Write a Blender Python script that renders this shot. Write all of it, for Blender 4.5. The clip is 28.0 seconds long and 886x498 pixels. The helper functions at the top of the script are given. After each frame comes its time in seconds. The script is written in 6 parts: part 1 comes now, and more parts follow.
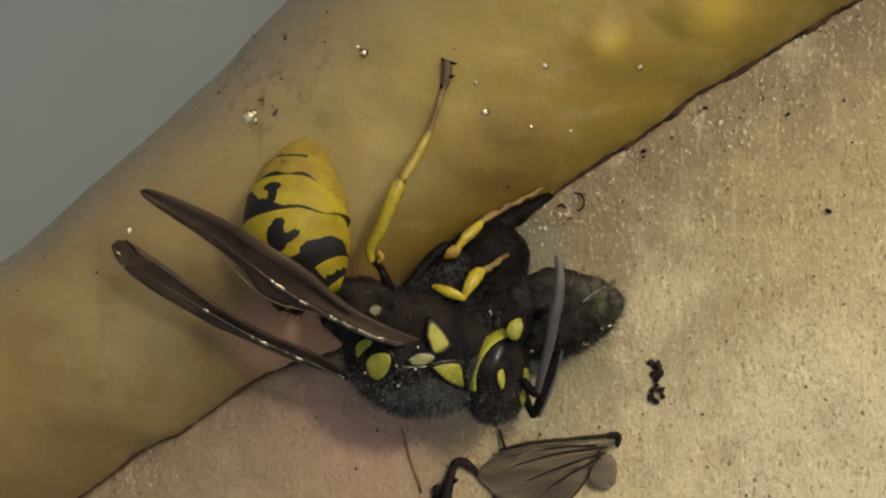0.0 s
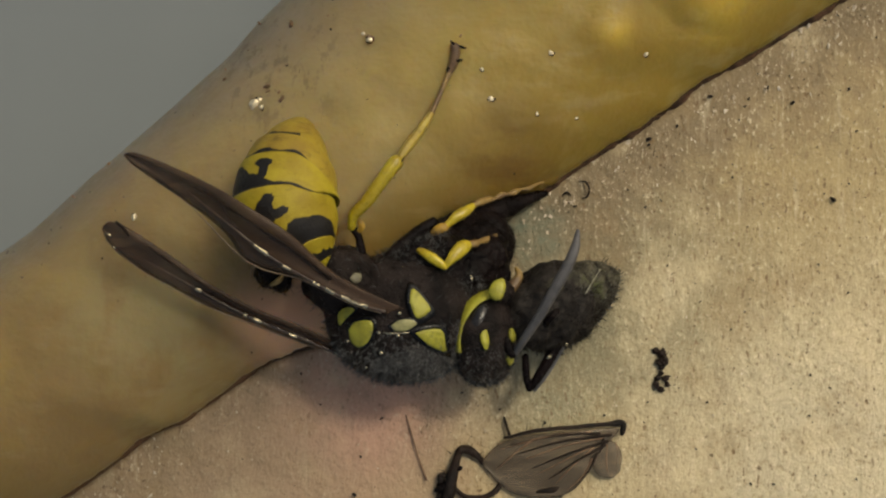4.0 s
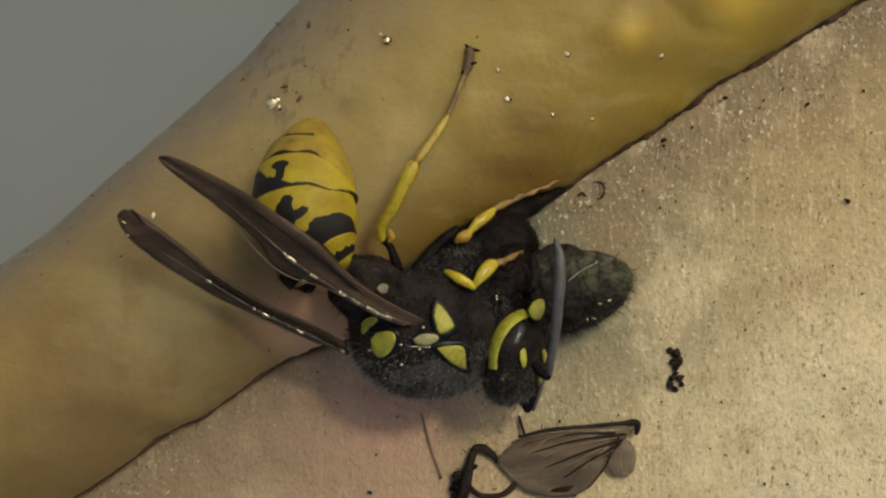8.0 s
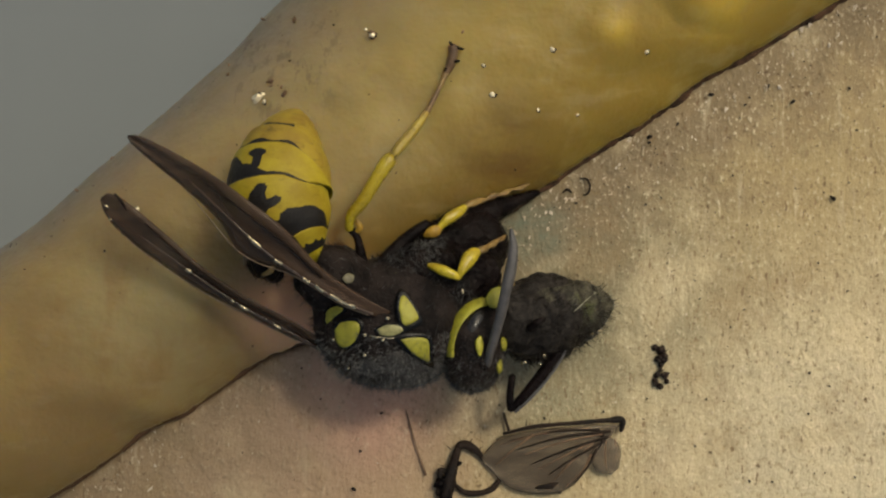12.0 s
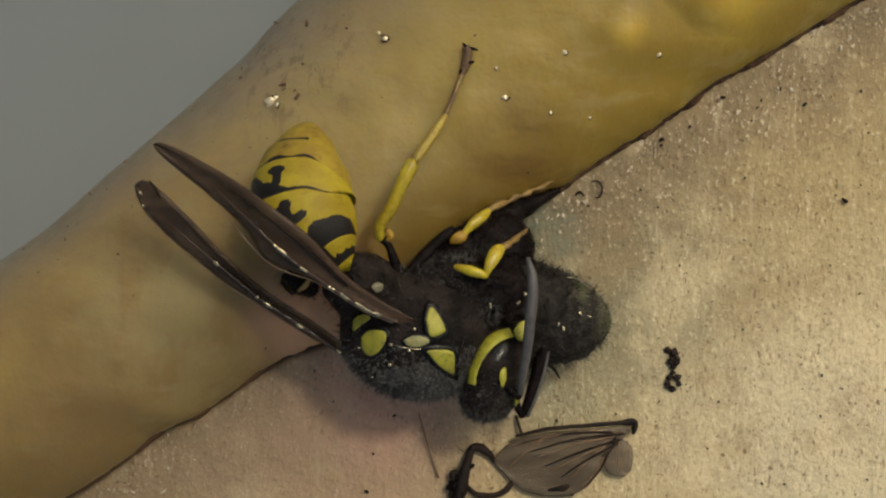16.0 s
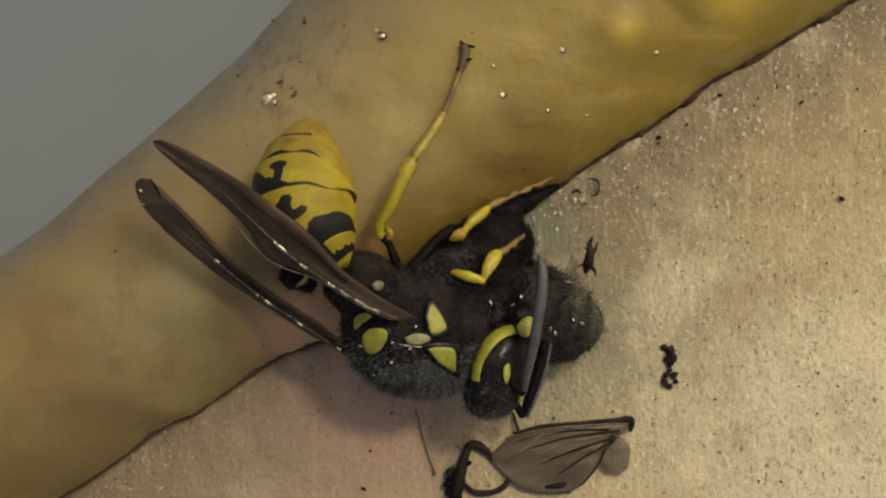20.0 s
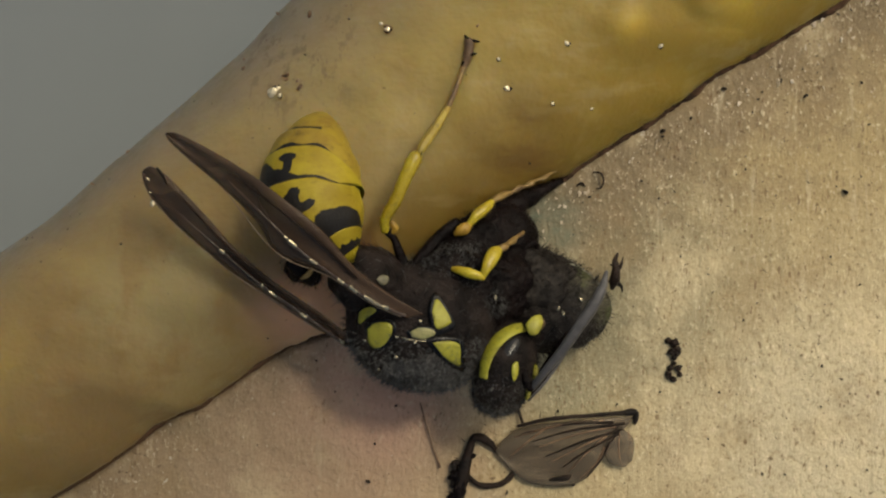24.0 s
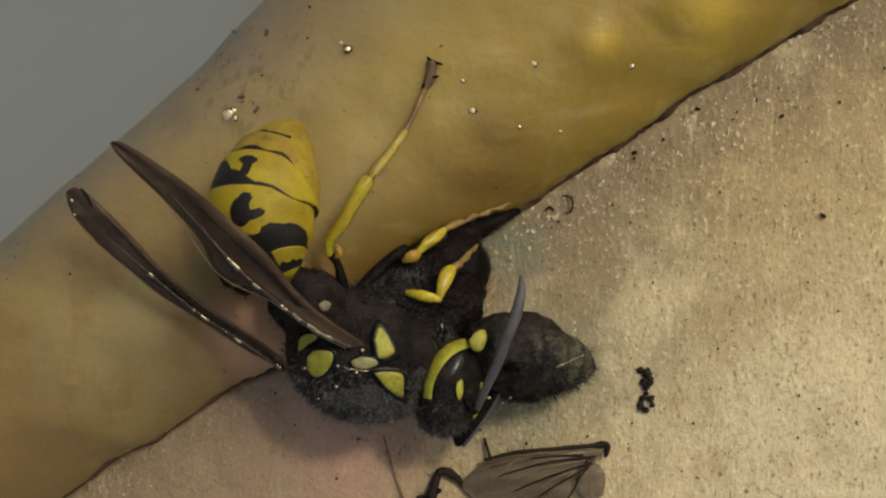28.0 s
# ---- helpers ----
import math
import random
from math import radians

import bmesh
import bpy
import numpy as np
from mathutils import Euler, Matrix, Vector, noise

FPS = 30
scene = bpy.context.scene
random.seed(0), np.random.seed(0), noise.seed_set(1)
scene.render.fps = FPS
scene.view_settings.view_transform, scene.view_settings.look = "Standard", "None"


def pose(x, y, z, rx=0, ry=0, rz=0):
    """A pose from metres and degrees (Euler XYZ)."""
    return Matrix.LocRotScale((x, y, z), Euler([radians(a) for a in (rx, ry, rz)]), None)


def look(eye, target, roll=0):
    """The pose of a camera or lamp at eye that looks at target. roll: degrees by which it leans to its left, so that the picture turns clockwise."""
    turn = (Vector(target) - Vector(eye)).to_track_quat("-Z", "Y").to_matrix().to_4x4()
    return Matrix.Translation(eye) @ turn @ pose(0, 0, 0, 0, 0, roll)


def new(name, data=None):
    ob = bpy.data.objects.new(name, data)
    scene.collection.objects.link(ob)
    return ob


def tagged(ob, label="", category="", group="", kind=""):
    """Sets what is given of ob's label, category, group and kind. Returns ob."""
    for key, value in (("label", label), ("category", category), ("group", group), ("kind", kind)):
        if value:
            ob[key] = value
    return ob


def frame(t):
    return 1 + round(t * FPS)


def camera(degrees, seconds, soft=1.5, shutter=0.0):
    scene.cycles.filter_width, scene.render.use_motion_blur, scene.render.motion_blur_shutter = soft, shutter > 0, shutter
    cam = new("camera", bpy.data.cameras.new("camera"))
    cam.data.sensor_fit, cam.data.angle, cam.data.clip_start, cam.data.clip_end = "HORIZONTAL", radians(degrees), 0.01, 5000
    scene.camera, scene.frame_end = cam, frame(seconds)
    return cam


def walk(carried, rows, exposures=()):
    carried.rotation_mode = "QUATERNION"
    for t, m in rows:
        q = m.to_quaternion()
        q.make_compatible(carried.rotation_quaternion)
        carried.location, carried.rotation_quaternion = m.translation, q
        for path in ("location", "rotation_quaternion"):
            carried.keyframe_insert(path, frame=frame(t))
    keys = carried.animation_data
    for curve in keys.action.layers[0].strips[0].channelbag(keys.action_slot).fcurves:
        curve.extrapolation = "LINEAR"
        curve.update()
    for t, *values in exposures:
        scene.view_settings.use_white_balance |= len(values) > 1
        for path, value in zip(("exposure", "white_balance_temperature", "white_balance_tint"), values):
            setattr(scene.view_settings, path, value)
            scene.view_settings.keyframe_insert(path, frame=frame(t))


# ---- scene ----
# The place is laid out in millimetres and scaled to metres by MM.
MM = 0.001
cam = camera(30, 28.0, soft=2.2)
CAMERA_ROWS = [
        (0, 0.58, 1.17, 55.758, -0.725, 0.109, -0.469), (0.5, 0.377, 0.933, 55.707, -0.522, -0.052, -0.472), (1, 0.568, 0.952, 55.705, -0.722, -0.054, -0.469),
        (1.5, 0.344, 0.625, 55.745, -0.702, -0.184, -0.34), (2, 0.21, 0.897, 55.642, -0.891, -0.365, -0.405), (2.5, 0.36, 0.397, 55.713, -0.54, -0.26, -0.357),
        (3, 0.319, 0.808, 55.801, -0.832, -0.114, -0.347), (3.5, 0.114, 0.625, 55.768, -0.639, -0.256, -0.363), (5.5, 0.006, 0.363, 55.891, -0.324, -0.106, -0.272),
        (6, 0.086, 0.213, 56, -0.295, 0.094, -0.206), (6.5, 0.004, 0.221, 56.006, -0.295, 0.017, -0.254), (7, 0.067, 0.012, 56.061, -0.064, 0.117, -0.183),
        (7.5, -0.005, 0.316, 56.091, -0.266, 0.165, -0.196), (8, 0.082, 0.264, 56.122, -0.225, 0.331, -0.149), (8.5, -0.003, 0.028, 56.178, -0.075, 0.243, -0.113),
        (9, -0.163, -0.012, 56.136, -0.078, 0.098, -0.087), (9.5, -0.052, -0.053, 56.182, -0.098, 0.26, -0.021), (10, -0.135, -0.264, 56.131, 0.174, 0.133, -0.015),
        (10.5, -0.022, -0.206, 56.126, -0.06, 0.121, 0.086), (11, 0.005, -0.097, 56.116, -0.165, 0.102, 0.02), (11.5, 0.258, -0.119, 56.195, -0.116, 0.325, 0.057),
        (12, 0.224, -0.185, 56.002, 0.1, -0.041, 0.033), (12.5, 0.196, -0.136, 55.951, 0.164, 0.06, -0.005), (14.5, -0.151, -0.25, 56.091, 0.327, 0.045, -0.034),
        (15, -0.282, -0.159, 56.057, 0.256, -0.109, -0.083), (15.5, 0.077, -0.042, 56.074, 0.189, 0.147, -0.062), (16, -0.011, -0.222, 56.095, 0.233, 0.15, -0.003),
        (16.5, 0.003, -0.148, 56.054, 0.18, 0.008, -0.016), (17, 0, 0, 56, 0, 0, 0), (17.5, -0.064, -0.129, 56.137, 0.189, 0.099, -0.061),
        (18, 0.129, -0.167, 56.154, 0.255, 0.302, -0.07), (18.5, -0.197, -0.323, 56.055, 0.305, -0.041, 0.001), (19, -0.197, -0.282, 56.164, 0.183, 0.101, 0.015),
        (19.5, -0.103, -0.419, 56.135, 0.357, 0.015, -0.021), (20, 0.032, -0.449, 56.17, 0.379, 0.095, 0.036), (20.5, -0.069, -0.421, 56.143, 0.4, 0.113, -0.032),
        (21, 0.025, -0.298, 56.195, 0.263, 0.175, 0.051), (21.5, -0.008, -0.315, 56.22, 0.278, 0.253, 0.008), (23.5, 0.01, -0.535, 56.214, 0.249, 0.178, 0.086),
        (24, -0.267, -0.523, 56.249, 0.215, -0.051, 0.07), (24.5, -0.072, -0.439, 56.205, 0.126, -0.024, 0.098), (25, 0.017, -0.456, 56.07, 0.183, -0.194, 0.12),
        (25.5, 0.012, -0.548, 56.061, 0.394, -0.17, 0.126), (26, 0.129, -0.249, 55.849, 0.524, -0.25, 0.038), (26.5, 0.537, -0.261, 55.504, 1.099, -0.631, 0.124),
        (27, 0.224, 0.575, 55.118, 0.146, -0.488, -0.07), (27.5, -0.043, 0.68, 54.625, 0.13, -0.669, -0.118), (28, 0.071, 0.893, 54.163, -0.339, -0.957, -0.131),
]
walk(cam, [(t, pose(x * MM, y * MM, z * MM, a, b, c)) for t, x, y, z, a, b, c in CAMERA_ROWS],
     exposures=[(0.0, 0.0), (28.0, 0.0)])

# ---- light: a dull sky and one hand lamp held beside the lens ----
world = bpy.data.worlds.new("world")
scene.world = world
world.use_nodes = True
wn = world.node_tree.nodes
sky = wn.new("ShaderNodeTexSky")
sky.sky_type, sky.sun_disc, sky.sun_elevation, sky.sun_rotation = "NISHITA", False, radians(50), radians(40)
wn["Background"].inputs[1].default_value = 0.158
sky.air_density, sky.dust_density = 0.7, 4.0
haze = wn.new("ShaderNodeMix")
haze.data_type, haze.blend_type = "RGBA", "MULTIPLY"
haze.inputs[0].default_value, haze.inputs[7].default_value = 1.0, (0.98, 0.95, 0.77, 1)
world.node_tree.links.new(sky.outputs[0], haze.inputs[6])
world.node_tree.links.new(haze.outputs[2], wn["Background"].inputs[0])

lamp_data = bpy.data.lights.new("hand_lamp", "SPOT")
lamp_data.energy, lamp_data.shadow_soft_size = 0.420, 0.009
lamp_data.spot_size, lamp_data.spot_blend = radians(22.5), 1.0
lamp_data.color = (1.0, 0.93, 0.74)
lamp = new("hand_lamp", lamp_data)
lamp.matrix_world = look((0.048, 0.043, 0.120), (0.0120, -0.0065, 0))


# ---- materials ----
class Mat:
    """A node material with a Principled shader and short calls for its nodes."""

    def __init__(self, name, color=(0.5, 0.5, 0.5), rough=0.5, metal=0.0, spec=0.5):
        self.m = bpy.data.materials.new(name)
        self.m.use_nodes = True
        self.t = self.m.node_tree
        self.p = self.t.nodes["Principled BSDF"]
        self.p.inputs["Base Color"].default_value = (*color, 1)
        self.p.inputs["Roughness"].default_value = rough
        self.p.inputs["Metallic"].default_value = metal
        self.p.inputs["Specular IOR Level"].default_value = spec
        self.co = self.t.nodes.new("ShaderNodeTexCoord").outputs["Object"]

    def link(self, a, b):
        self.t.links.new(a, b)

    def noise(self, per_mm, detail=4, rough=0.6, stretch=(1, 1, 1), turn=0.0):
        """Turn: degrees in plan from the texture's first axis back to x."""
        mp = self.t.nodes.new("ShaderNodeMapping")
        mp.inputs["Rotation"].default_value = (0, 0, radians(turn))
        mp.inputs["Scale"].default_value = [1000 * per_mm * s for s in stretch]
        self.link(self.co, mp.inputs[0])
        n = self.t.nodes.new("ShaderNodeTexNoise")
        n.inputs["Scale"].default_value, n.inputs["Detail"].default_value, n.inputs["Roughness"].default_value = 1, detail, rough
        self.link(mp.outputs[0], n.inputs["Vector"])
        return n.outputs[0]

    def spot(self, x, y, r0, r1, wobble=0.0):
        """1 inside r0 mm of (x, y), 0 outside r1."""
        mp = self.t.nodes.new("ShaderNodeMapping")
        mp.inputs["Location"].default_value = (-x, -y, 0)
        mp.inputs["Scale"].default_value = (1000, 1000, 0)
        self.link(self.co, mp.inputs[0])
        n = self.t.nodes.new("ShaderNodeVectorMath")
        n.operation = "LENGTH"
        self.link(mp.outputs[0], n.inputs[0])
        v = n.outputs["Value"]
        if wobble:
            v = self.math("ADD", v, self.math("MULTIPLY", self.noise(0.6), wobble))
        return self.ramp(v, r0, r1, 1, 0)

    def math(self, op, a, b=0.0):
        n = self.t.nodes.new("ShaderNodeMath")
        n.operation = op
        for k, v in enumerate((a, b)):
            if isinstance(v, (int, float)):
                n.inputs[k].default_value = v
            else:
                self.link(v, n.inputs[k])
        return n.outputs[0]

    def ramp(self, v, a, b, to_a=0.0, to_b=1.0):
        n = self.t.nodes.new("ShaderNodeMapRange")
        n.interpolation_type = "SMOOTHSTEP"
        for k, x in zip(range(1, 5), (a, b, to_a, to_b)):
            n.inputs[k].default_value = x
        self.link(v, n.inputs[0])
        return n.outputs[0]

    def mix(self, f, a, b, kind="MIX"):
        n = self.t.nodes.new("ShaderNodeMix")
        n.data_type, n.blend_type = "RGBA", kind
        for k, v in ((0, f), (6, a), (7, b)):
            if isinstance(v, (int, float)):
                n.inputs[k].default_value = v
            elif isinstance(v, tuple):
                n.inputs[k].default_value = (*v, 1)
            else:
                self.link(v, n.inputs[k])
        return n.outputs[2]

    def color(self, c):
        self.link(c, self.p.inputs["Base Color"])
        return self

    def rough(self, v):
        self.link(v, self.p.inputs["Roughness"])
        return self

    def bump(self, v, depth_mm, strength=1.0):
        n = self.t.nodes.new("ShaderNodeBump")
        n.inputs["Strength"].default_value, n.inputs["Distance"].default_value = strength, depth_mm * MM
        self.link(v, n.inputs["Height"])
        self.link(n.outputs[0], self.p.inputs["Normal"])
        return self


def make_board():
    m = Mat("dusty_board", rough=0.75, spec=0.25)
    broad = m.noise(0.12, 3)
    c = m.mix(m.ramp(broad, 0.35, 0.65), (0.375, 0.290, 0.155), (0.472, 0.382, 0.215))
    blot = m.noise(0.5, 4)
    c = m.mix(m.ramp(blot, 0.50, 0.70, 0, 0.55), c, (0.33, 0.235, 0.13))
    # greenish stain, widened into a broad darker tone round the fly
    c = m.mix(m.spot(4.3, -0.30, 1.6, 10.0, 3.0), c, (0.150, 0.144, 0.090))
    c = m.mix(m.math("MULTIPLY", m.spot(3.85, -4.96, 1.0, 4.2, 2.0), 0.8), c, (0.285, 0.258, 0.163))
    c = m.mix(m.math("MULTIPLY", m.spot(-3.52, -5.72, 2.5, 8.5, 1.5), 0.8), c, (0.385, 0.250, 0.165))
    c = m.mix(m.math("MULTIPLY", m.spot(-9.5, -9.0, 3.0, 9.0, 2.0), 0.8), c, (0.29, 0.205, 0.130))
    # reddish stain, lightened to lift the shadow beside the thorax
    c = m.mix(m.math("MULTIPLY", m.spot(-2.2, -4.6, 1.2, 4.2, 1.0), 0.85), c, (0.58, 0.33, 0.23))
    # paler board tone, also brightened here to make up for lamp falloff
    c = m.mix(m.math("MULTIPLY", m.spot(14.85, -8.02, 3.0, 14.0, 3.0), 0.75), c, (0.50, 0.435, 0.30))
    # darker and browner to the right of the fly
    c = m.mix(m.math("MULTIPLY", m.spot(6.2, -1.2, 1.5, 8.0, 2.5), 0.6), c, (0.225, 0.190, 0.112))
    near = m.t.nodes.new("ShaderNodeAttribute")
    near.attribute_name = "near"
    worn = m.math("MULTIPLY", near.outputs["Fac"], m.ramp(m.spot(-6.39, -6.11, 5.0, 10.0, 1.5), 0, 1, 1, 0.45))
    grime = m.math("ADD", worn, m.math("MULTIPLY", m.math("SUBTRACT", m.noise(0.9, 4), 0.5), 0.9))
    # darker, warmer tone towards the upper right
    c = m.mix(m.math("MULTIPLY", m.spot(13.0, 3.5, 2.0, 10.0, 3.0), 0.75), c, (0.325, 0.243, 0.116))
    c = m.mix(m.ramp(grime, 0.12, 0.72, 0, 0.85), c, (0.198, 0.146, 0.086))
    c = m.mix(m.ramp(m.noise(0.19, 4, 0.65), 0.50, 0.68, 0, 0.5), c, (0.58, 0.475, 0.29))
    fleck = m.noise(6.5, 4, 0.7, (1, 0.65, 1))
    smooth = m.spot(-4.5, -9.0, 3.0, 9.0, 2.0)
    where = m.math("MULTIPLY", m.ramp(m.noise(0.55, 4, 0.7), 0.30, 0.70, 0.45, 1.0), m.ramp(smooth, 0, 1, 1, 0.35))
    c = m.mix(m.math("MULTIPLY", m.ramp(fleck, 0.54, 0.70, 0, 0.70), where), c, (0.72, 0.61, 0.42))
    c = m.mix(m.math("MULTIPLY", m.ramp(fleck, 0.47, 0.31, 0, 0.8), where), c, (0.22, 0.15, 0.07))
    c = m.mix(m.ramp(m.noise(0.28, 3, 0.6), 0.50, 0.68, 0, 0.40), c, (0.27, 0.19, 0.095))
    drip = m.noise(1.3, 4, 0.65, (2.0, 0.28, 1))
    c = m.mix(m.math("MULTIPLY", m.ramp(drip, 0.54, 0.72, 0, 0.40), where), c, (0.62, 0.53, 0.36))
    c = m.mix(m.math("MULTIPLY", m.ramp(drip, 0.46, 0.30, 0, 0.40), where), c, (0.24, 0.19, 0.11))
    stroke = m.noise(4.0, 2, 0.5, (1.5, 0.6, 1))
    c = m.mix(m.math("MULTIPLY", m.ramp(stroke, 0.635, 0.70, 0, 0.8), where), c, (0.15, 0.09, 0.045))
    dark = m.noise(4.5, 2, 0.5)
    c = m.mix(m.math("MULTIPLY", m.ramp(dark, 0.665, 0.72, 0, 0.9), where), c, (0.10, 0.06, 0.03))
    # green-grey wet halo with the fly's soft shade mixed into its colour
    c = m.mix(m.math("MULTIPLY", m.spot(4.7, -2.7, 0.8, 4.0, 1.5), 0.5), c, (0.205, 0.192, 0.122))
    gel = m.math("MULTIPLY", m.spot(3.2, 0.55, 0.9, 2.6, 1.2), m.ramp(m.noise(1.6, 4, 0.65), 0.30, 0.62, 0.95, 0.45))
    c = m.mix(gel, c, (0.150, 0.165, 0.118))
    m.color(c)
    m.bump(m.math("ADD", fleck, m.math("MULTIPLY", m.noise(2.2, 4), 0.8)), 0.10)
    return m.m


def make_sealant():
    m = Mat("aged_sealant", rough=0.55, spec=0.35)
    broad = m.noise(0.16, 3)
    c = m.mix(m.ramp(broad, 0.35, 0.66), (0.306, 0.234, 0.096), (0.318, 0.238, 0.072))
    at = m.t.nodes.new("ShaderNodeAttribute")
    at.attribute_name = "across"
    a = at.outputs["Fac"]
    # ochre towards the seam, deepened to paint in the hollow's shade
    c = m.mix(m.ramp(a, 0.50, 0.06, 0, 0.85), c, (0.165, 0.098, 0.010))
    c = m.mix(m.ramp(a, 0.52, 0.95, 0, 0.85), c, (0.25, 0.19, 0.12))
    c = m.mix(m.math("MULTIPLY", m.spot(8.5, 5.5, 3.0, 13.0, 2.5), 0.85), c, (0.250, 0.166, 0.020))
    c = m.mix(m.math("MULTIPLY", m.spot(-8.69, -4.57, 4.5, 11, 2.5), 0.85), c, (0.245, 0.158, 0.060))
    lump = m.noise(0.45, 2)
    c = m.mix(m.ramp(lump, 0.5, 0.8, 0, 0.22), c, (0.37, 0.28, 0.06))
    for x, y, r in ((9.30, 7.96, 2.2), (5.86, 7.06, 1.4)):
        c = m.mix(m.math("MULTIPLY", m.spot(x, y, 0.3, r, 0.8), 0.75), c, (0.44, 0.31, 0.035))
    dirt = m.noise(1.3, 5, 0.7)
    c = m.mix(m.ramp(dirt, 0.60, 0.78, 0, 0.3), c, (0.15, 0.105, 0.05))
    # reddish stain, brightened to stand for light glowing through the sealant
    c = m.mix(m.math("MULTIPLY", m.spot(-4.10, -2.20, 1.2, 3.6, 0.8), 0.9), c, (0.62, 0.34, 0.20))
    mottle = m.noise(0.33, 4, 0.65)
    c = m.mix(m.ramp(mottle, 0.52, 0.70, 0, 0.35), c, (0.225, 0.155, 0.065))
    c = m.mix(m.ramp(mottle, 0.46, 0.32, 0, 0.30), c, (0.36, 0.275, 0.105))
    c = m.mix(m.ramp(m.noise(0.8, 4, 0.7), 0.57, 0.75, 0, 0.25), c, (0.24, 0.16, 0.08))
    smear = m.noise(0.7, 3, 0.6, (0.4, 1.6, 1), -33)
    c = m.mix(m.ramp(smear, 0.55, 0.70, 0, 0.25), c, (0.37, 0.29, 0.14))
    # greyer and darker towards the far rim
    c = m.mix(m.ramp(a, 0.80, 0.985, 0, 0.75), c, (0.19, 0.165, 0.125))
    # brown smears, darkened further for the shaded hollow above the breast
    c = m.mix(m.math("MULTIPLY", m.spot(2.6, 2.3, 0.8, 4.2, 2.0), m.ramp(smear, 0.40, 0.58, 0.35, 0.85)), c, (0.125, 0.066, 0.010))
    c = m.mix(m.math("MULTIPLY", m.spot(-9.5, -1.8, 1.5, 5.5, 2.0), m.ramp(m.noise(0.4, 3, 0.6, (1.6, 0.6, 1)), 0.42, 0.60, 0.1, 0.6)), c, (0.33, 0.275, 0.125))
    soil = m.math("MULTIPLY", m.spot(-5.2, 6.2, 1.5, 4.5, 1.5), m.ramp(m.noise(1.7, 4, 0.65, (1.5, 0.7, 1)), 0.50, 0.64, 0, 0.55))
    c = m.mix(soil, c, (0.125, 0.085, 0.048))
    speck = m.noise(6, 2, 0.5)
    c = m.mix(m.ramp(speck, 0.74, 0.80, 0, 0.4), c, (0.13, 0.09, 0.05))
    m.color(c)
    m.p.inputs["Subsurface Weight"].default_value = 0.75
    m.p.inputs["Subsurface Radius"].default_value = (1.0, 0.6, 0.2)
    m.p.inputs["Subsurface Scale"].default_value = 1.5 * MM
    m.rough(m.ramp(dirt, 0.3, 0.7, 0.45, 0.7))
    m.bump(m.math("ADD", m.math("MULTIPLY", m.noise(4, 4), 0.5), m.math("MULTIPLY", m.noise(0.9, 3), 2.5)), 0.03)
    return m.m


def make_grey():
    m = Mat("grey_panel", rough=0.6, spec=0.3)
    m.color(m.mix(m.ramp(m.noise(0.05, 2), 0.3, 0.7), (0.205, 0.226, 0.230), (0.255, 0.276, 0.276)))
    return m.m


def make_crust():
    m = Mat("brown_crust", rough=0.85, spec=0.2)
    m.color(m.mix(m.spot(-9.5, -6.0, 4.0, 8.0, 1.5), m.mix(m.ramp(m.noise(2.2, 4), 0.35, 0.65), (0.022, 0.011, 0.006), (0.085, 0.044, 0.024)), (0.098, 0.050, 0.026)))
    m.bump(m.noise(5, 4), 0.05)
    return m.m


def make_chitin(name, a, b, rough, grain=14, hairs=0.02, spec=0.5):
    m = Mat(name, rough=rough, spec=spec)
    g = m.noise(grain, 4, 0.7)
    c = m.mix(m.ramp(m.noise(1.2, 3), 0.35, 0.65), a, b)
    c = m.mix(m.ramp(m.noise(2.4, 3, 0.6), 0.52, 0.72, 0, 0.35), c, tuple(0.55 * v for v in b))
    m.color(m.mix(m.ramp(m.noise(5, 4, 0.7), 0.45, 0.75, 0, 0.6), c, tuple(0.45 * v for v in b)))
    m.rough(m.ramp(g, 0.3, 0.7, rough * 0.8, rough * 1.3))
    m.bump(m.math("ADD", g, m.math("MULTIPLY", m.noise(grain * 0.25, 3), 1.6)), hairs)
    return m.m


def make_banded(name, light, deep, dusk):
    """Yellow chitin whose black marks follow the mesh attribute "mark", dulled by dusky blots."""
    m = Mat(name, rough=0.36, spec=0.3)
    at = m.t.nodes.new("ShaderNodeAttribute")
    at.attribute_name = "mark"
    y = m.mix(m.ramp(m.noise(0.9, 4, 0.65), 0.35, 0.7), light, deep)
    y = m.mix(m.ramp(m.noise(3.0, 3, 0.6, (1, 2.2, 1), 10), 0.52, 0.75, 0, dusk), y, tuple(0.45 * v for v in deep))
    edge = m.math("ADD", at.outputs["Fac"], m.math("MULTIPLY", m.math("SUBTRACT", m.noise(4.5, 4, 0.65), 0.5), 0.8))
    c = m.mix(m.ramp(edge, 0.28, 0.48, 0, 0.55), y, (0.10, 0.060, 0.010))
    m.color(m.mix(m.ramp(edge, 0.42, 0.56), c, (0.010, 0.008, 0.0065)))
    g = m.noise(16, 3, 0.7)
    m.rough(m.ramp(g, 0.3, 0.7, 0.34, 0.58))
    m.bump(m.math("ADD", g, m.math("MULTIPLY", m.noise(2.0, 3), 1.5)), 0.02)
    return m.m


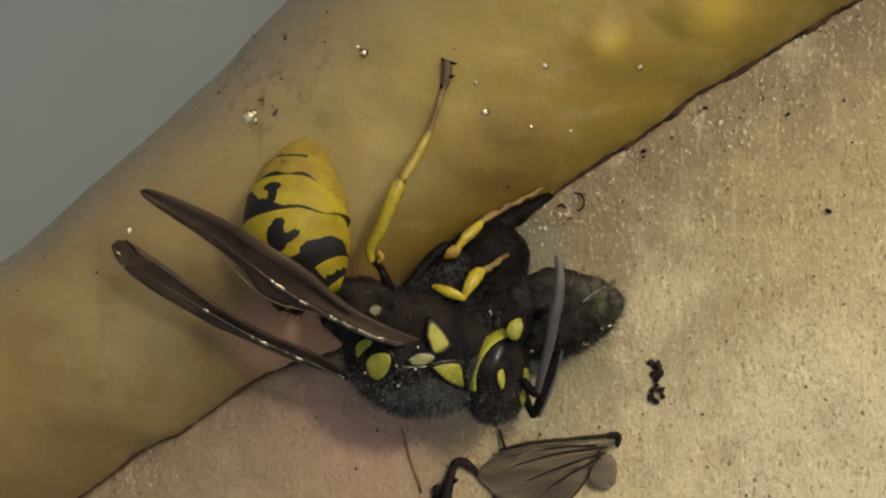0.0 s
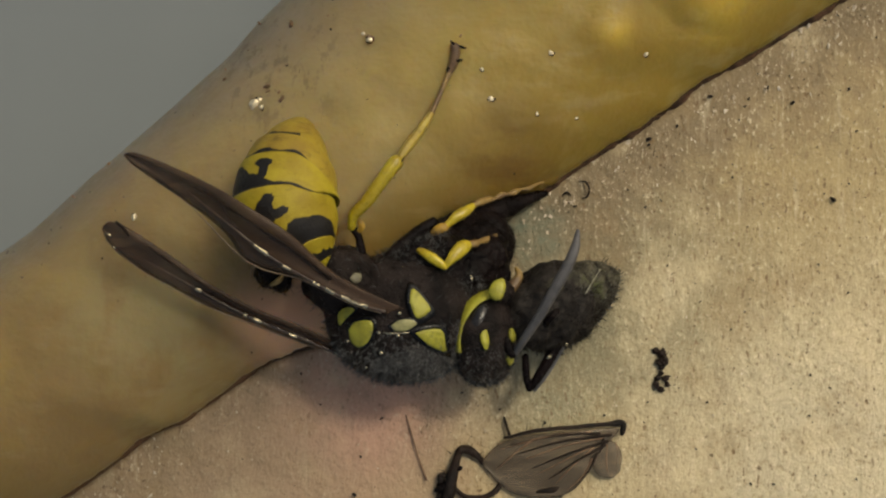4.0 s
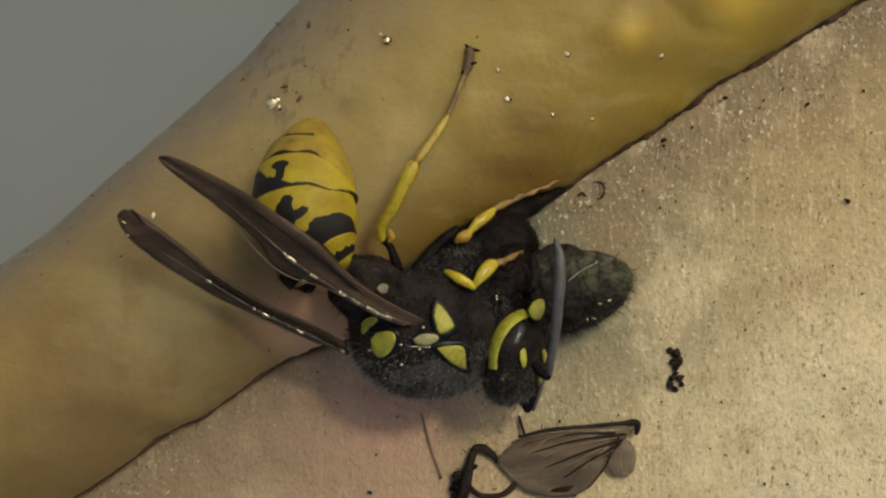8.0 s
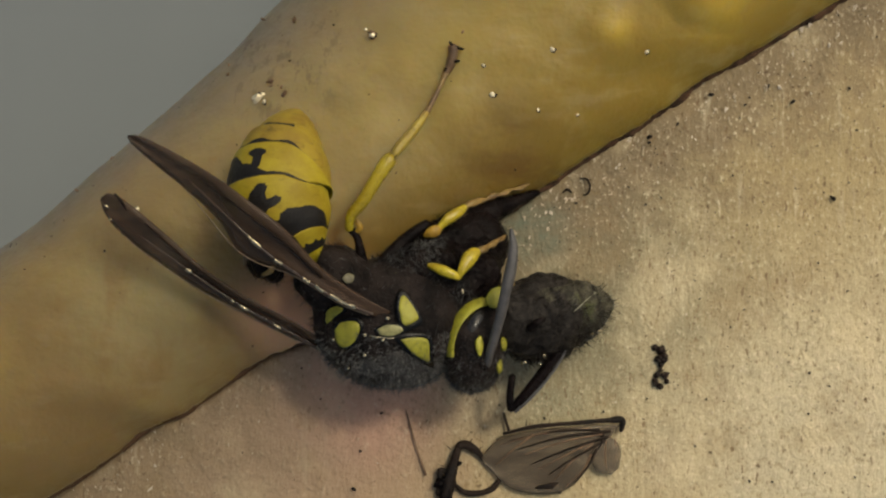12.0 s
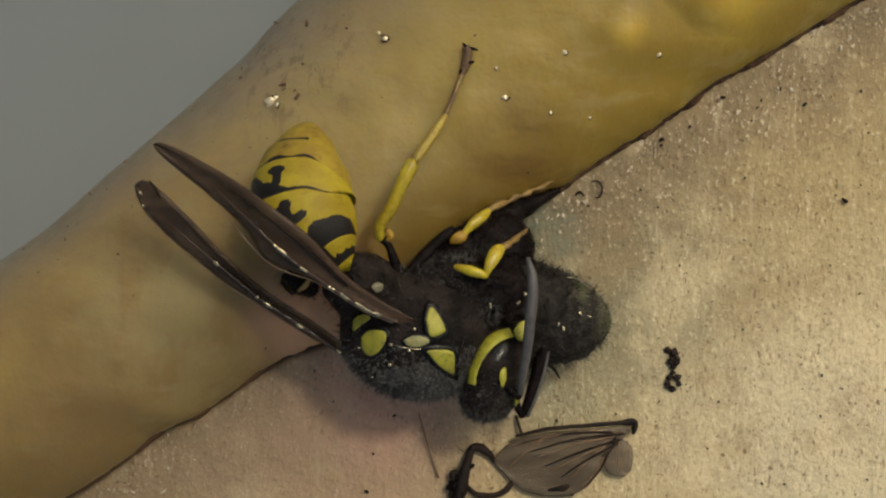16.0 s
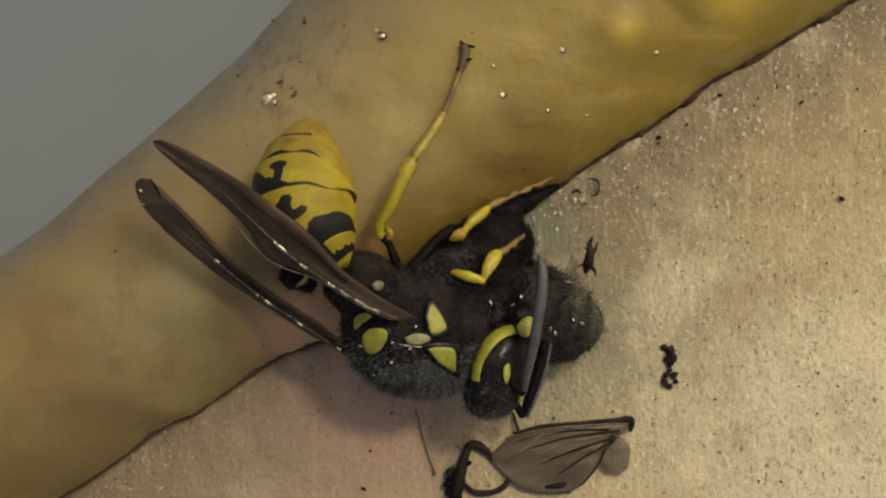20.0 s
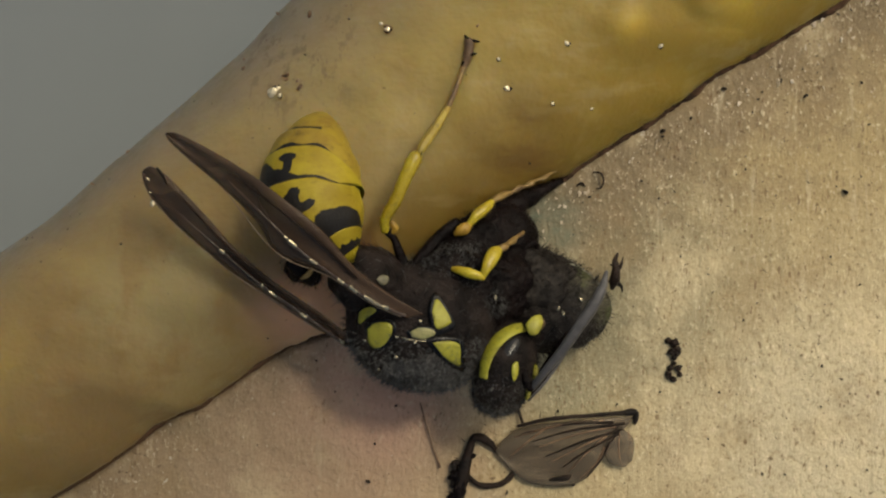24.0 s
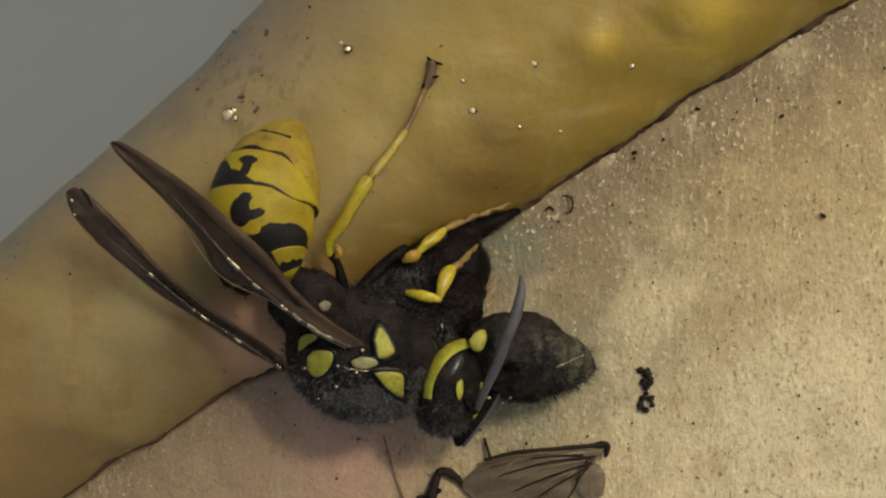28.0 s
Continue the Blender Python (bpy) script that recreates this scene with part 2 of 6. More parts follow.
def make_wing(name, a, b, see, turn=0.0):
    """A smoky membrane with streaks along the blade, whose long axis is turned in plan."""
    m = Mat(name, rough=0.4, spec=0.25)
    streak = m.noise(1.0, 4, 0.6, (0.35, 3.2, 1), turn)
    c = m.mix(m.ramp(streak, 0.36, 0.64), a, b)
    c = m.mix(m.ramp(m.noise(2.5, 3, 0.6), 0.55, 0.75, 0, 0.35), c, tuple(0.7 * v for v in a))
    m.color(c)
    m.link(m.math("SUBTRACT", 1 - see * 0.5, m.math("MULTIPLY", m.ramp(streak, 0.40, 0.70), see * 0.4)), m.p.inputs["Alpha"])
    m.rough(m.ramp(m.noise(3, 3), 0.3, 0.7, 0.28, 0.55))
    m.bump(m.math("ADD", m.noise(1.6, 3, 0.6, (0.3, 3.5, 1), turn), m.math("MULTIPLY", m.noise(7, 3, 0.6), 0.3)), 0.035)
    return m.m


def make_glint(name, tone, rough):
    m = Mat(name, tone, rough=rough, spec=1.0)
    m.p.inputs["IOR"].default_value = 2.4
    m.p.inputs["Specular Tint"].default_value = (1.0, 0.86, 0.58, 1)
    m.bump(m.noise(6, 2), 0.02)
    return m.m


BOARD, SEALANT, GREY, CRUST = make_board(), make_sealant(), make_grey(), make_crust()
BLACK = make_chitin("black_chitin", (0.003, 0.0021, 0.0022), (0.009, 0.0060, 0.0058), 0.26, 6, 0.06, 0.06)
FUZZ = make_chitin("downy_black_chitin", (0.006, 0.0046, 0.0044), (0.024, 0.0178, 0.016), 0.38, 8, 0.07, 0.08)
# Grey down, lightened in colour for sky light on the lower flank
FLANK = make_chitin("skylit_grey_flank", (0.024, 0.0225, 0.022), (0.056, 0.053, 0.051), 0.55, 8, 0.06, 0.10)
YELLOW = make_chitin("yellow_chitin", (0.43, 0.345, 0.016), (0.34, 0.245, 0.013), 0.28, 14, 0.010)
LIME = make_chitin("lemon_spot", (0.315, 0.295, 0.022), (0.225, 0.205, 0.016), 0.40)
SILVER = make_chitin("pale_plate_edge", (0.40, 0.38, 0.31), (0.26, 0.25, 0.19), 0.22)
PALE = make_chitin("pale_plate", (0.30, 0.285, 0.105), (0.21, 0.19, 0.08), 0.35)
HORN = make_chitin("horn_dot", (0.17, 0.155, 0.085), (0.10, 0.085, 0.05), 0.4)
AMBER = make_chitin("amber_tarsus", (0.23, 0.145, 0.038), (0.115, 0.066, 0.028), 0.4)
UMBER = make_chitin("umber_foot_tip", (0.125, 0.070, 0.030), (0.075, 0.040, 0.020), 0.5)
SMOKE = make_chitin("smoky_antenna", (0.042, 0.039, 0.040), (0.080, 0.074, 0.074), 0.5)
HOAR = make_chitin("hoary_hair", (0.064, 0.064, 0.062), (0.110, 0.108, 0.103), 0.6)
SOOT = make_chitin("sooty_hair", (0.005, 0.004, 0.0037), (0.013, 0.0098, 0.009), 0.5, 14, 0.02, 0.06)
TARSUS = make_chitin("pale_amber_tarsus", (0.37, 0.275, 0.035), (0.27, 0.175, 0.028), 0.35)
ORANGE = make_chitin("amber_joint", (0.36, 0.215, 0.022), (0.27, 0.15, 0.016), 0.4)


def make_fly_skin():
    """Sooty above, dusty olive on the flank (mesh attribute "rear"), with dark plate edges (attribute "ring")."""
    m = Mat("dusty_fly_skin", rough=0.4, spec=0.10)
    at = m.t.nodes.new("ShaderNodeAttribute")
    at.attribute_name = "rear"
    f = m.math("ADD", at.outputs["Fac"], m.math("MULTIPLY", m.math("SUBTRACT", m.noise(1.5, 4), 0.5), 0.6))
    olive = m.mix(m.ramp(m.noise(2.0, 4, 0.7), 0.38, 0.62), (0.024, 0.0215, 0.0155), (0.080, 0.072, 0.050))
    olive = m.mix(m.ramp(m.noise(1.1, 3), 0.55, 0.70, 0, 0.7), olive, (0.050, 0.058, 0.018))
    soot = m.mix(m.ramp(m.noise(2.6, 4, 0.7), 0.40, 0.68), (0.009, 0.0075, 0.0068), (0.032, 0.027, 0.023))
    c = m.mix(m.ramp(f, 0.40, 0.74), soot, olive)
    ring = m.t.nodes.new("ShaderNodeAttribute")
    ring.attribute_name = "ring"
    m.color(m.mix(m.math("MULTIPLY", ring.outputs["Fac"], 0.85), c, (0.007, 0.006, 0.005)))
    g = m.noise(9, 4, 0.7)
    m.rough(m.ramp(g, 0.3, 0.7, 0.32, 0.6))
    m.bump(m.math("ADD", g, m.math("MULTIPLY", m.noise(2.2, 3), 1.5)), 0.05)
    return m.m


FLYSKIN = make_fly_skin()
BANDED = make_banded("banded_chitin", (0.37, 0.285, 0.016), (0.27, 0.19, 0.010), 0.3)
TAIL = make_banded("dusky_tail_chitin", (0.33, 0.235, 0.022), (0.23, 0.145, 0.020), 0.6)
INK = make_chitin("ink_black_rim", (0.002, 0.002, 0.002), (0.004, 0.003, 0.003), 0.25, 5, 0.02, 0.25)
WING = make_wing("smoky_brown_wing", (0.044, 0.026, 0.016), (0.070, 0.043, 0.027), 0.30, 38)
VEIN = make_chitin("glossy_wing_vein", (0.028, 0.015, 0.009), (0.05, 0.028, 0.016), 0.20, 2, 0.12, 0.6)
FLYWING = make_wing("grey_fly_wing", (0.078, 0.058, 0.038), (0.165, 0.126, 0.084), 0.45, -18)
# Glossy material for pieces added to catch highlights
GLINT = make_glint("glossy_glint", (0.045, 0.040, 0.032), 0.26)
# Pale base colour that stands in for a bright glint
PAINTED_GLINT = make_glint("painted_glint", (0.60, 0.52, 0.36), 0.22)
EYE = make_chitin("dark_eye", (0.010, 0.009, 0.009), (0.020, 0.018, 0.018), 0.22, 20, 0.006, 0.4)
# Paler than the wing: the shine on its edge is painted in
EDGE_GLINT = make_chitin("edge_glint_tone", (0.16, 0.10, 0.055), (0.26, 0.18, 0.11), 0.3)
CRUMB = make_chitin("pale_crumb", (0.56, 0.48, 0.37), (0.42, 0.33, 0.22), 0.6)
GRIT = make_chitin("dark_grit", (0.006, 0.004, 0.003), (0.020, 0.011, 0.007), 0.5, 8, 0.05, 0.18)
STRAW = make_chitin("brown_straw", (0.22, 0.13, 0.07), (0.16, 0.09, 0.05), 0.6)

# ---- mesh helpers, all in millimetres ----
PIVOT = {}


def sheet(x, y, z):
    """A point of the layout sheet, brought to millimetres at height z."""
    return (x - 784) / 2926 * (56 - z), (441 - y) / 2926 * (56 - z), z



def thing(name, pivot, label, category, group=""):
    """An Empty at pivot that carries the parts of one thing."""
    ob = new(name)
    ob.empty_display_size = 0.001
    ob.location = Vector(pivot) * MM
    PIVOT[ob] = Vector(pivot)
    return tagged(ob, label, category, group)


def part(name, bm, material, parent=None, label="", pivot=None, smooth=True):
    """Links a bmesh laid out in millimetres as one mesh object, under its parent if there is one."""
    pivot = Vector(pivot) if pivot is not None else (PIVOT[parent] if parent else Vector((0, 0, 0)))
    bmesh.ops.recalc_face_normals(bm, faces=bm.faces)
    me = bpy.data.meshes.new(name)
    bm.to_mesh(me)
    bm.free()
    me.transform(Matrix.Scale(MM, 4) @ Matrix.Translation(-pivot))
    me.materials.append(material)
    if smooth:
        me.polygons.foreach_set("use_smooth", [True] * len(me.polygons))
    ob = new(name, me)
    PIVOT[ob] = pivot
    if parent:
        ob.parent = parent
        ob.location = (pivot - PIVOT[parent]) * MM
    else:
        ob.location = pivot * MM
    return tagged(ob, label)


def curve(points, steps):
    """A smooth line through the points (Catmull-Rom); each point may carry further values."""
    p = [np.array(q, float) for q in points]
    p = [2 * p[0] - p[1]] + p + [2 * p[-1] - p[-2]]
    out = []
    for i in range(1, len(p) - 2):
        for k in range(steps):
            u = k / steps
            a, b, c, d = p[i - 1:i + 3]
            out.append(0.5 * (2 * b + (c - a) * u + (2 * a - 5 * b + 4 * c - d) * u * u + (3 * b - a - 3 * c + d) * u ** 3))
    out.append(p[-2])
    return np.array(out)


def tube(bm, points, steps=5, n=10, flat=1.0, rough=0.0):
    """A round limb through points (x, y, z, radius), closed with rounded ends."""
    line = curve(points, steps)
    rings = []
    up = Vector((0, 0, 1))
    for i, q in enumerate(line):
        a, b = line[max(i - 1, 0)], line[min(i + 1, len(line) - 1)]
        t = Vector((b - a)[:3]).normalized()
        s = t.cross(up)
        s = s.normalized() if s.length > 1e-3 else Vector((1, 0, 0))
        w = s.cross(t)
        c, r = Vector(q[:3]), max(q[3], 0.008)
        ring = []
        for k in range(n):
            h = 2 * math.pi * k / n
            rr = r * (1 + rough * noise.noise(Vector((c.x * 3 + k, c.y * 3, c.z * 3 + k * 0.7))))
            ring.append(bm.verts.new(c + s * math.cos(h) * rr + w * math.sin(h) * rr * flat))
        rings.append(ring)
    for a, b in zip(rings, rings[1:]):
        for k in range(n):
            bm.faces.new((a[k], a[(k + 1) % n], b[(k + 1) % n], b[k]))
    for ring, i, j in ((rings[0], 0, 1), (rings[-1], -1, -2)):
        d = Vector((line[i] - line[j])[:3])
        tip = bm.verts.new(Vector(line[i][:3]) + d.normalized() * line[i][3] * 0.7)
        for k in range(n):
            bm.faces.new((ring[k], ring[(k + 1) % n], tip))
    return bm


def blob(bm, centre, radii, turn=0.0, lump=0.0, fine=3, seed=0.0):
    """An egg with its own axes, turned in plan by turn degrees, with uneven skin."""
    made = bmesh.ops.create_icosphere(bm, subdivisions=fine, radius=1)
    rot = Matrix.Rotation(radians(turn), 3, "Z")
    for v in made["verts"]:
        k = 1 + lump * noise.noise(v.co * 1.7 + Vector((seed, seed, seed))) + lump * 0.35 * noise.noise(v.co * 5.3 + Vector((seed, 1, 2)))
        v.co = Vector(centre) + rot @ Vector([v.co[i] * radii[i] * k for i in range(3)])
    return bm


def mass(bm, centre, lumps, lump=0.08, fine=5, seed=0.0, fuse=0.30):
    """One grown-together body: the skin round several balls (x, y, z, radius) that run into one another."""
    bmesh.ops.create_icosphere(bm, subdivisions=fine, radius=1)
    dirs = np.array([v.co[:] for v in bm.verts])
    dirs /= np.linalg.norm(dirs, axis=1)[:, None]
    c, balls = np.array(centre, float), np.array(lumps, float)
    reach = np.zeros(len(dirs))
    for r in np.linspace(0.05, 4.5, 180):
        p = c + dirs * r
        gap = np.linalg.norm(p[:, None, :] - balls[None, :, :3], axis=2) - balls[None, :, 3]
        inside = np.exp(-gap / fuse).sum(1) > 1.0
        reach[inside] = r
    for v, d, r in zip(bm.verts, dirs, reach):
        q = Vector(c + d * r)
        k = noise.noise(q * 1.6 + Vector((seed, 0, 1))) + 0.5 * noise.noise(q * 2.9 + Vector((2, seed, 1))) + 0.2 * noise.noise(q * 7 + Vector((seed, 4, 1)))
        v.co = q + Vector(d) * lump * k
    return bm


def patch(bm, outline, centre, radii, turn, rise=0.035, rings=5):
    """A thin raised plate with that plan outline, laid on the upper skin of an egg."""
    line = curve(list(outline) + [outline[0]], 5)[:-1]
    mid = line.mean(0)
    rot = Matrix.Rotation(radians(-turn), 3, "Z")

    def skin(x, y, up):
        q = rot @ Vector((x - centre[0], y - centre[1], 0))
        k = 1 - (q.x / radii[0]) ** 2 - (q.y / radii[1]) ** 2
        return Vector((x, y, centre[2] + radii[2] * math.sqrt(max(k, 0.02)) + up))

    top = bm.verts.new(skin(mid[0], mid[1], rise))
    last = None
    for j in range(1, rings + 2):
        u = min(j / rings, 1.0)
        up = rise * math.sqrt(max(1 - (u * 0.92) ** 2, 0)) if j <= rings else -0.12
        ring = [bm.verts.new(skin(*(mid + (p - mid) * u)[:2], up)) for p in line]
        n = len(ring)
        for k in range(n):
            if last is None:
                bm.faces.new((top, ring[k], ring[(k + 1) % n]))
            else:
                bm.faces.new((last[k], ring[k], ring[(k + 1) % n], last[(k + 1) % n]))
        last = ring
    return bm


def band(bm, outer, inner, centre, radii, turn, rise=0.05, across=6):
    """A thin raised stripe between two plan lines, laid on the upper skin of an egg."""
    a, b = curve(outer, 5), curve(inner, 5)
    rot = Matrix.Rotation(radians(-turn), 3, "Z")
    rows = []
    for i, (p, q) in enumerate(zip(a, b)):
        row = []
        for k in range(-1, across + 2):
            x, y = p[:2] + (q[:2] - p[:2]) * min(max(k / across, 0), 1)
            d = rot @ Vector((x - centre[0], y - centre[1], 0))
            z = centre[2] + radii[2] * math.sqrt(max(1 - (d.x / radii[0]) ** 2 - (d.y / radii[1]) ** 2, 0.02))
            u = 2 * k / across - 1
            row.append(bm.verts.new((x, y, z + (rise * math.sqrt(max(1.05 - u * u, 0)) if 0 <= k <= across else -0.12))))
        rows.append(row)
    for p, q in zip(rows, rows[1:]):
        for k in range(len(p) - 1):
            bm.faces.new((p[k], p[k + 1], q[k + 1], q[k]))
    return bm


def blade(bm, edge_a, edge_b, steps=8, across=8, thick=0.03, fold=0.15):
    """A thin folded wing between two edges given as points (x, y, z)."""
    a, b = curve(edge_a, steps), curve(edge_b, steps)
    up, down = [], []
    for i, (p, q) in enumerate(zip(a, b)):
        ru, rd = [], []
        for k in range(across + 1):
            u = k / across
            c = Vector(p + (q - p) * u)
            c.z += fold * (math.sin(u * math.pi * 3) * 0.35 + (1 - abs(2 * u - 1)) * 0.6) * min(1, 4 * i / len(a))
            ru.append(bm.verts.new(c + Vector((0, 0, thick / 2))))
            rd.append(bm.verts.new(c - Vector((0, 0, thick / 2))))
        up.append(ru)
        down.append(rd)
    m, n = len(up), across + 1
    for i in range(m - 1):
        for k in range(n - 1):
            bm.faces.new((up[i][k], up[i][k + 1], up[i + 1][k + 1], up[i + 1][k]))
            bm.faces.new((down[i][k], down[i + 1][k], down[i + 1][k + 1], down[i][k + 1]))
        for k in (0, n - 1):
            bm.faces.new((up[i][k], up[i + 1][k], down[i + 1][k], down[i][k]))
    for i in (0, m - 1):
        for k in range(n - 1):
            bm.faces.new((up[i][k], up[i][k + 1], down[i][k + 1], down[i][k]))
    return bm


def bristle(bm, root, way, length, width):
    """One stiff hair: a slim three-sided spike."""
    way = Vector(way).normalized()
    s = way.orthogonal().normalized()
    w = way.cross(s)
    base = [bm.verts.new(Vector(root) + (s * math.cos(h) + w * math.sin(h)) * width) for h in (0, 2.1, 4.2)]
    tip = bm.verts.new(Vector(root) + way * length)
    for k in range(3):
        bm.faces.new((base[k], base[(k + 1) % 3], tip))


def fur(name, skins, count, lengths, width, material, parent, label, seed, comb=(0, 0, 0), wild=0.4, keep=None):
    """Hair grown evenly from the upper skin of some meshes: bent two-piece spikes in one mesh, in the parent's space."""
    rng = np.random.default_rng(seed)
    centres, normals, areas = [], [], []
    for skin in skins:
        me = skin.data
        n = len(me.polygons)
        c, w, a = np.empty(3 * n), np.empty(3 * n), np.empty(n)
        me.polygons.foreach_get("center", c)
        me.polygons.foreach_get("normal", w)
        me.polygons.foreach_get("area", a)
        centres.append(c.reshape(-1, 3) / MM + np.array(PIVOT[skin]))
        normals.append(w.reshape(-1, 3))
        areas.append(a)
    c, w, a = np.concatenate(centres), np.concatenate(normals), np.concatenate(areas)
    a = np.where(w[:, 2] > -0.25, a, 0)
    if keep:
        a = a * np.array([keep(*q) for q in c])
    pick = rng.choice(len(c), count, p=a / a.sum())
    way = w[pick] + np.array(comb) + rng.normal(0, wild, (count, 3))
    way /= np.linalg.norm(way, axis=1)[:, None]
    bow = way + np.array((0, 0, -0.25)) + rng.normal(0, 0.35, (count, 3))
    bow /= np.linalg.norm(bow, axis=1)[:, None]
    root = c[pick] + rng.normal(0, 0.03, (count, 3)) - w[pick] * 0.02
    size = rng.uniform(*lengths, count)[:, None]
    s = np.cross(way, rng.normal(0, 1, (count, 3)))
    s /= np.linalg.norm(s, axis=1)[:, None]
    t = np.cross(way, s)
    verts, faces = [], []
    mid = root + way * size * 0.55
    tip = mid + bow * size * 0.45
    for h in (0, 2.094, 4.189):
        verts.append(root + (s * math.cos(h) + t * math.sin(h)) * width)
    for h in (0, 2.094, 4.189):
        verts.append(mid + (s * math.cos(h) + t * math.sin(h)) * width * 0.7)
    verts = np.stack(verts + [tip], 1).reshape(-1, 3)
    for k in range(count):
        o = 7 * k
        for p in range(3):
            q = (p + 1) % 3
            faces += [(o + p, o + q, o + 3 + q, o + 3 + p), (o + 3 + p, o + 3 + q, o + 6)]
    me = bpy.data.meshes.new(name)
    me.from_pydata(((verts - np.array(PIVOT[parent])) * MM).tolist(), [], faces)
    me.materials.append(material)
    ob = new(name, me)
    ob.parent, PIVOT[ob] = parent, PIVOT[parent]
    return tagged(ob, label, kind="stuff")


# ---- the setting: a board, a bead of sealant along its edge, a grey panel below ----
SEAM = curve([(29.02, 18.39, 0), (21.36, 13.32, 0), (15.01, 9.11, 0), (13.70, 8.36, 0), (12.17, 7.45, 0), (10.45, 6.41, 0), (8.92, 5.57, 0), (7.77, 4.69, 0),
              (6.81, 4.04, 0), (5.67, 3.35, 0), (4.33, 2.47, 0), (3.18, 1.70, 0), (1.65, 0.69, 0), (-0.27, -0.56, 0), (-1.80, -1.89, 0), (-3.14, -2.85, 0),
              (-4.57, -3.29, 0), (-5.82, -3.81, 0), (-7.54, -5.00, 0), (-8.59, -5.68, 0), (-9.65, -6.14, 0), (-11.18, -7.29, 0), (-12.52, -8.17, 0), (-16.92, -10.89, 0),
              (-24.57, -16.06, 0)], 20)
RIM = curve([(10.23, 23.81, -2), (-0.48, 13.50, -2), (-4.14, 9.93, -2), (-5.29, 8.78, -2), (-6.22, 7.85, -2), (-7.12, 6.86, -2), (-8.11, 5.97, -2), (-9.10, 5.07, -2),
             (-9.89, 4.38, -2), (-10.59, 3.79, -2), (-11.28, 3.19, -2), (-11.97, 2.64, -2), (-12.67, 2.00, -2), (-13.36, 1.37, -2), (-14.05, 0.77, -2), (-14.65, 0.34, -2),
             (-15.24, -0.06, -2), (-15.94, -0.54, -2), (-16.93, -1.17, -2), (-17.92, -1.86, -2), (-19.11, -2.66, -2), (-20.30, -3.55, -2), (-21.69, -4.54, -2), (-26.64, -8.11, -2),
             (-34.57, -13.46, -2)], 20)


def build_panel():
    bm = bmesh.new()
    bmesh.ops.create_grid(bm, x_segments=60, y_segments=60, size=220)
    for v in bm.verts:
        v.co.z = -11 + 0.4 * noise.noise(v.co * 0.03)
    tagged(part("ground", bm, GREY), "dull grey flat panel far below the sealant", "panel", kind="structure")


def build_board():
    bm = bmesh.new()
    lay = bm.verts.layers.float.new("near")
    offs = [-5.0, -2.5, -1.2, -0.6, -0.3, -0.1, 0.06, 0.16, 0.3, 0.5, 0.75] + [1 + 0.3 * k for k in range(60)] + [20, 23, 27, 32, 40, 50, 62]
    rows = []
    n = len(SEAM)
    for i in range(n):
        row = []
        for o in offs:
            p = SEAM[i] + np.array((0.555, -0.832, 0)) * o
            z = 0.10 * noise.noise(Vector((p[0] * 0.35, p[1] * 0.35, 1))) + 0.05 * noise.noise(Vector((p[0] * 1.4, p[1] * 1.4, 3)))
            z += 0.12 * math.exp(-((o - 0.35) / 0.3) ** 2) if o > 0 else 0
            z -= 0.5 * max(0.0, min(1.0, (0.12 - o) / 0.3))
            row.append(bm.verts.new((p[0], p[1], z)))
            row[-1][lay] = math.exp(-max(o, 0) / 3.2)
        rows.append(row)
    for a, b in zip(rows, rows[1:]):
        for k in range(len(offs) - 1):
            bm.faces.new((a[k], a[k + 1], b[k + 1], b[k]))
    edge = [r[-1] for r in rows] + [v for v in reversed(rows[-1][:-1])] + [r[0] for r in reversed(rows[:-1])] + rows[0][1:-1]
    low = [bm.verts.new((v.co.x, v.co.y, -10.8)) for v in edge]
    for k in range(len(edge)):
        j = (k + 1) % len(edge)
        bm.faces.new((edge[k], edge[j], low[j], low[k]))
    tagged(part("floor_board", bm, BOARD), "worn beige painted board, dusty and stained, some light and shade painted in", "board", kind="structure")


FURROW = [tuple(q) for q in curve([(7.28, 7.95), (7.95, 7.32), (8.81, 6.94), (9.86, 7.16), (10.62, 7.66)], 8)]


def bead_point(i, u):
    """A point of the sealant's skin: u runs from the seam over the crown to the far side."""
    s, r = SEAM[i], RIM[i]
    w = s + (r - s) * u
    if u < 0.42:
        rise = 2.9 * math.sin(math.pi / 2 * (0.028 + 0.972 * u / 0.42)) ** 0.60
    else:
        rise = -2.5 + 5.4 * math.sqrt(max(1 - ((u - 0.42) / 0.58) ** 2.2, 0))
    p = Vector((w[0], w[1], 0))
    z = rise * (1 + 0.05 * noise.noise(Vector((w[0] * 0.25, w[1] * 0.25, 5))))
    z += 0.10 * noise.noise(Vector((w[0] * 0.7, w[1] * 0.7, 9)))
    # two soft lumps with a furrow near the upper end
    for x, y, h, q in ((9.21, 7.87, 0.30, 1.2), (5.86, 7.10, 0.25, 1.0), (7.77, 7.39, -0.12, 0.6)):
        z += h * math.exp(-((p.x - x) ** 2 + (p.y - y) ** 2) / (q * q))
    for x, y in FURROW:
        z -= 0.030 * math.exp(-((p.x - x) ** 2 + (p.y - y) ** 2) / 0.035)
    return Vector((w[0], w[1], z))


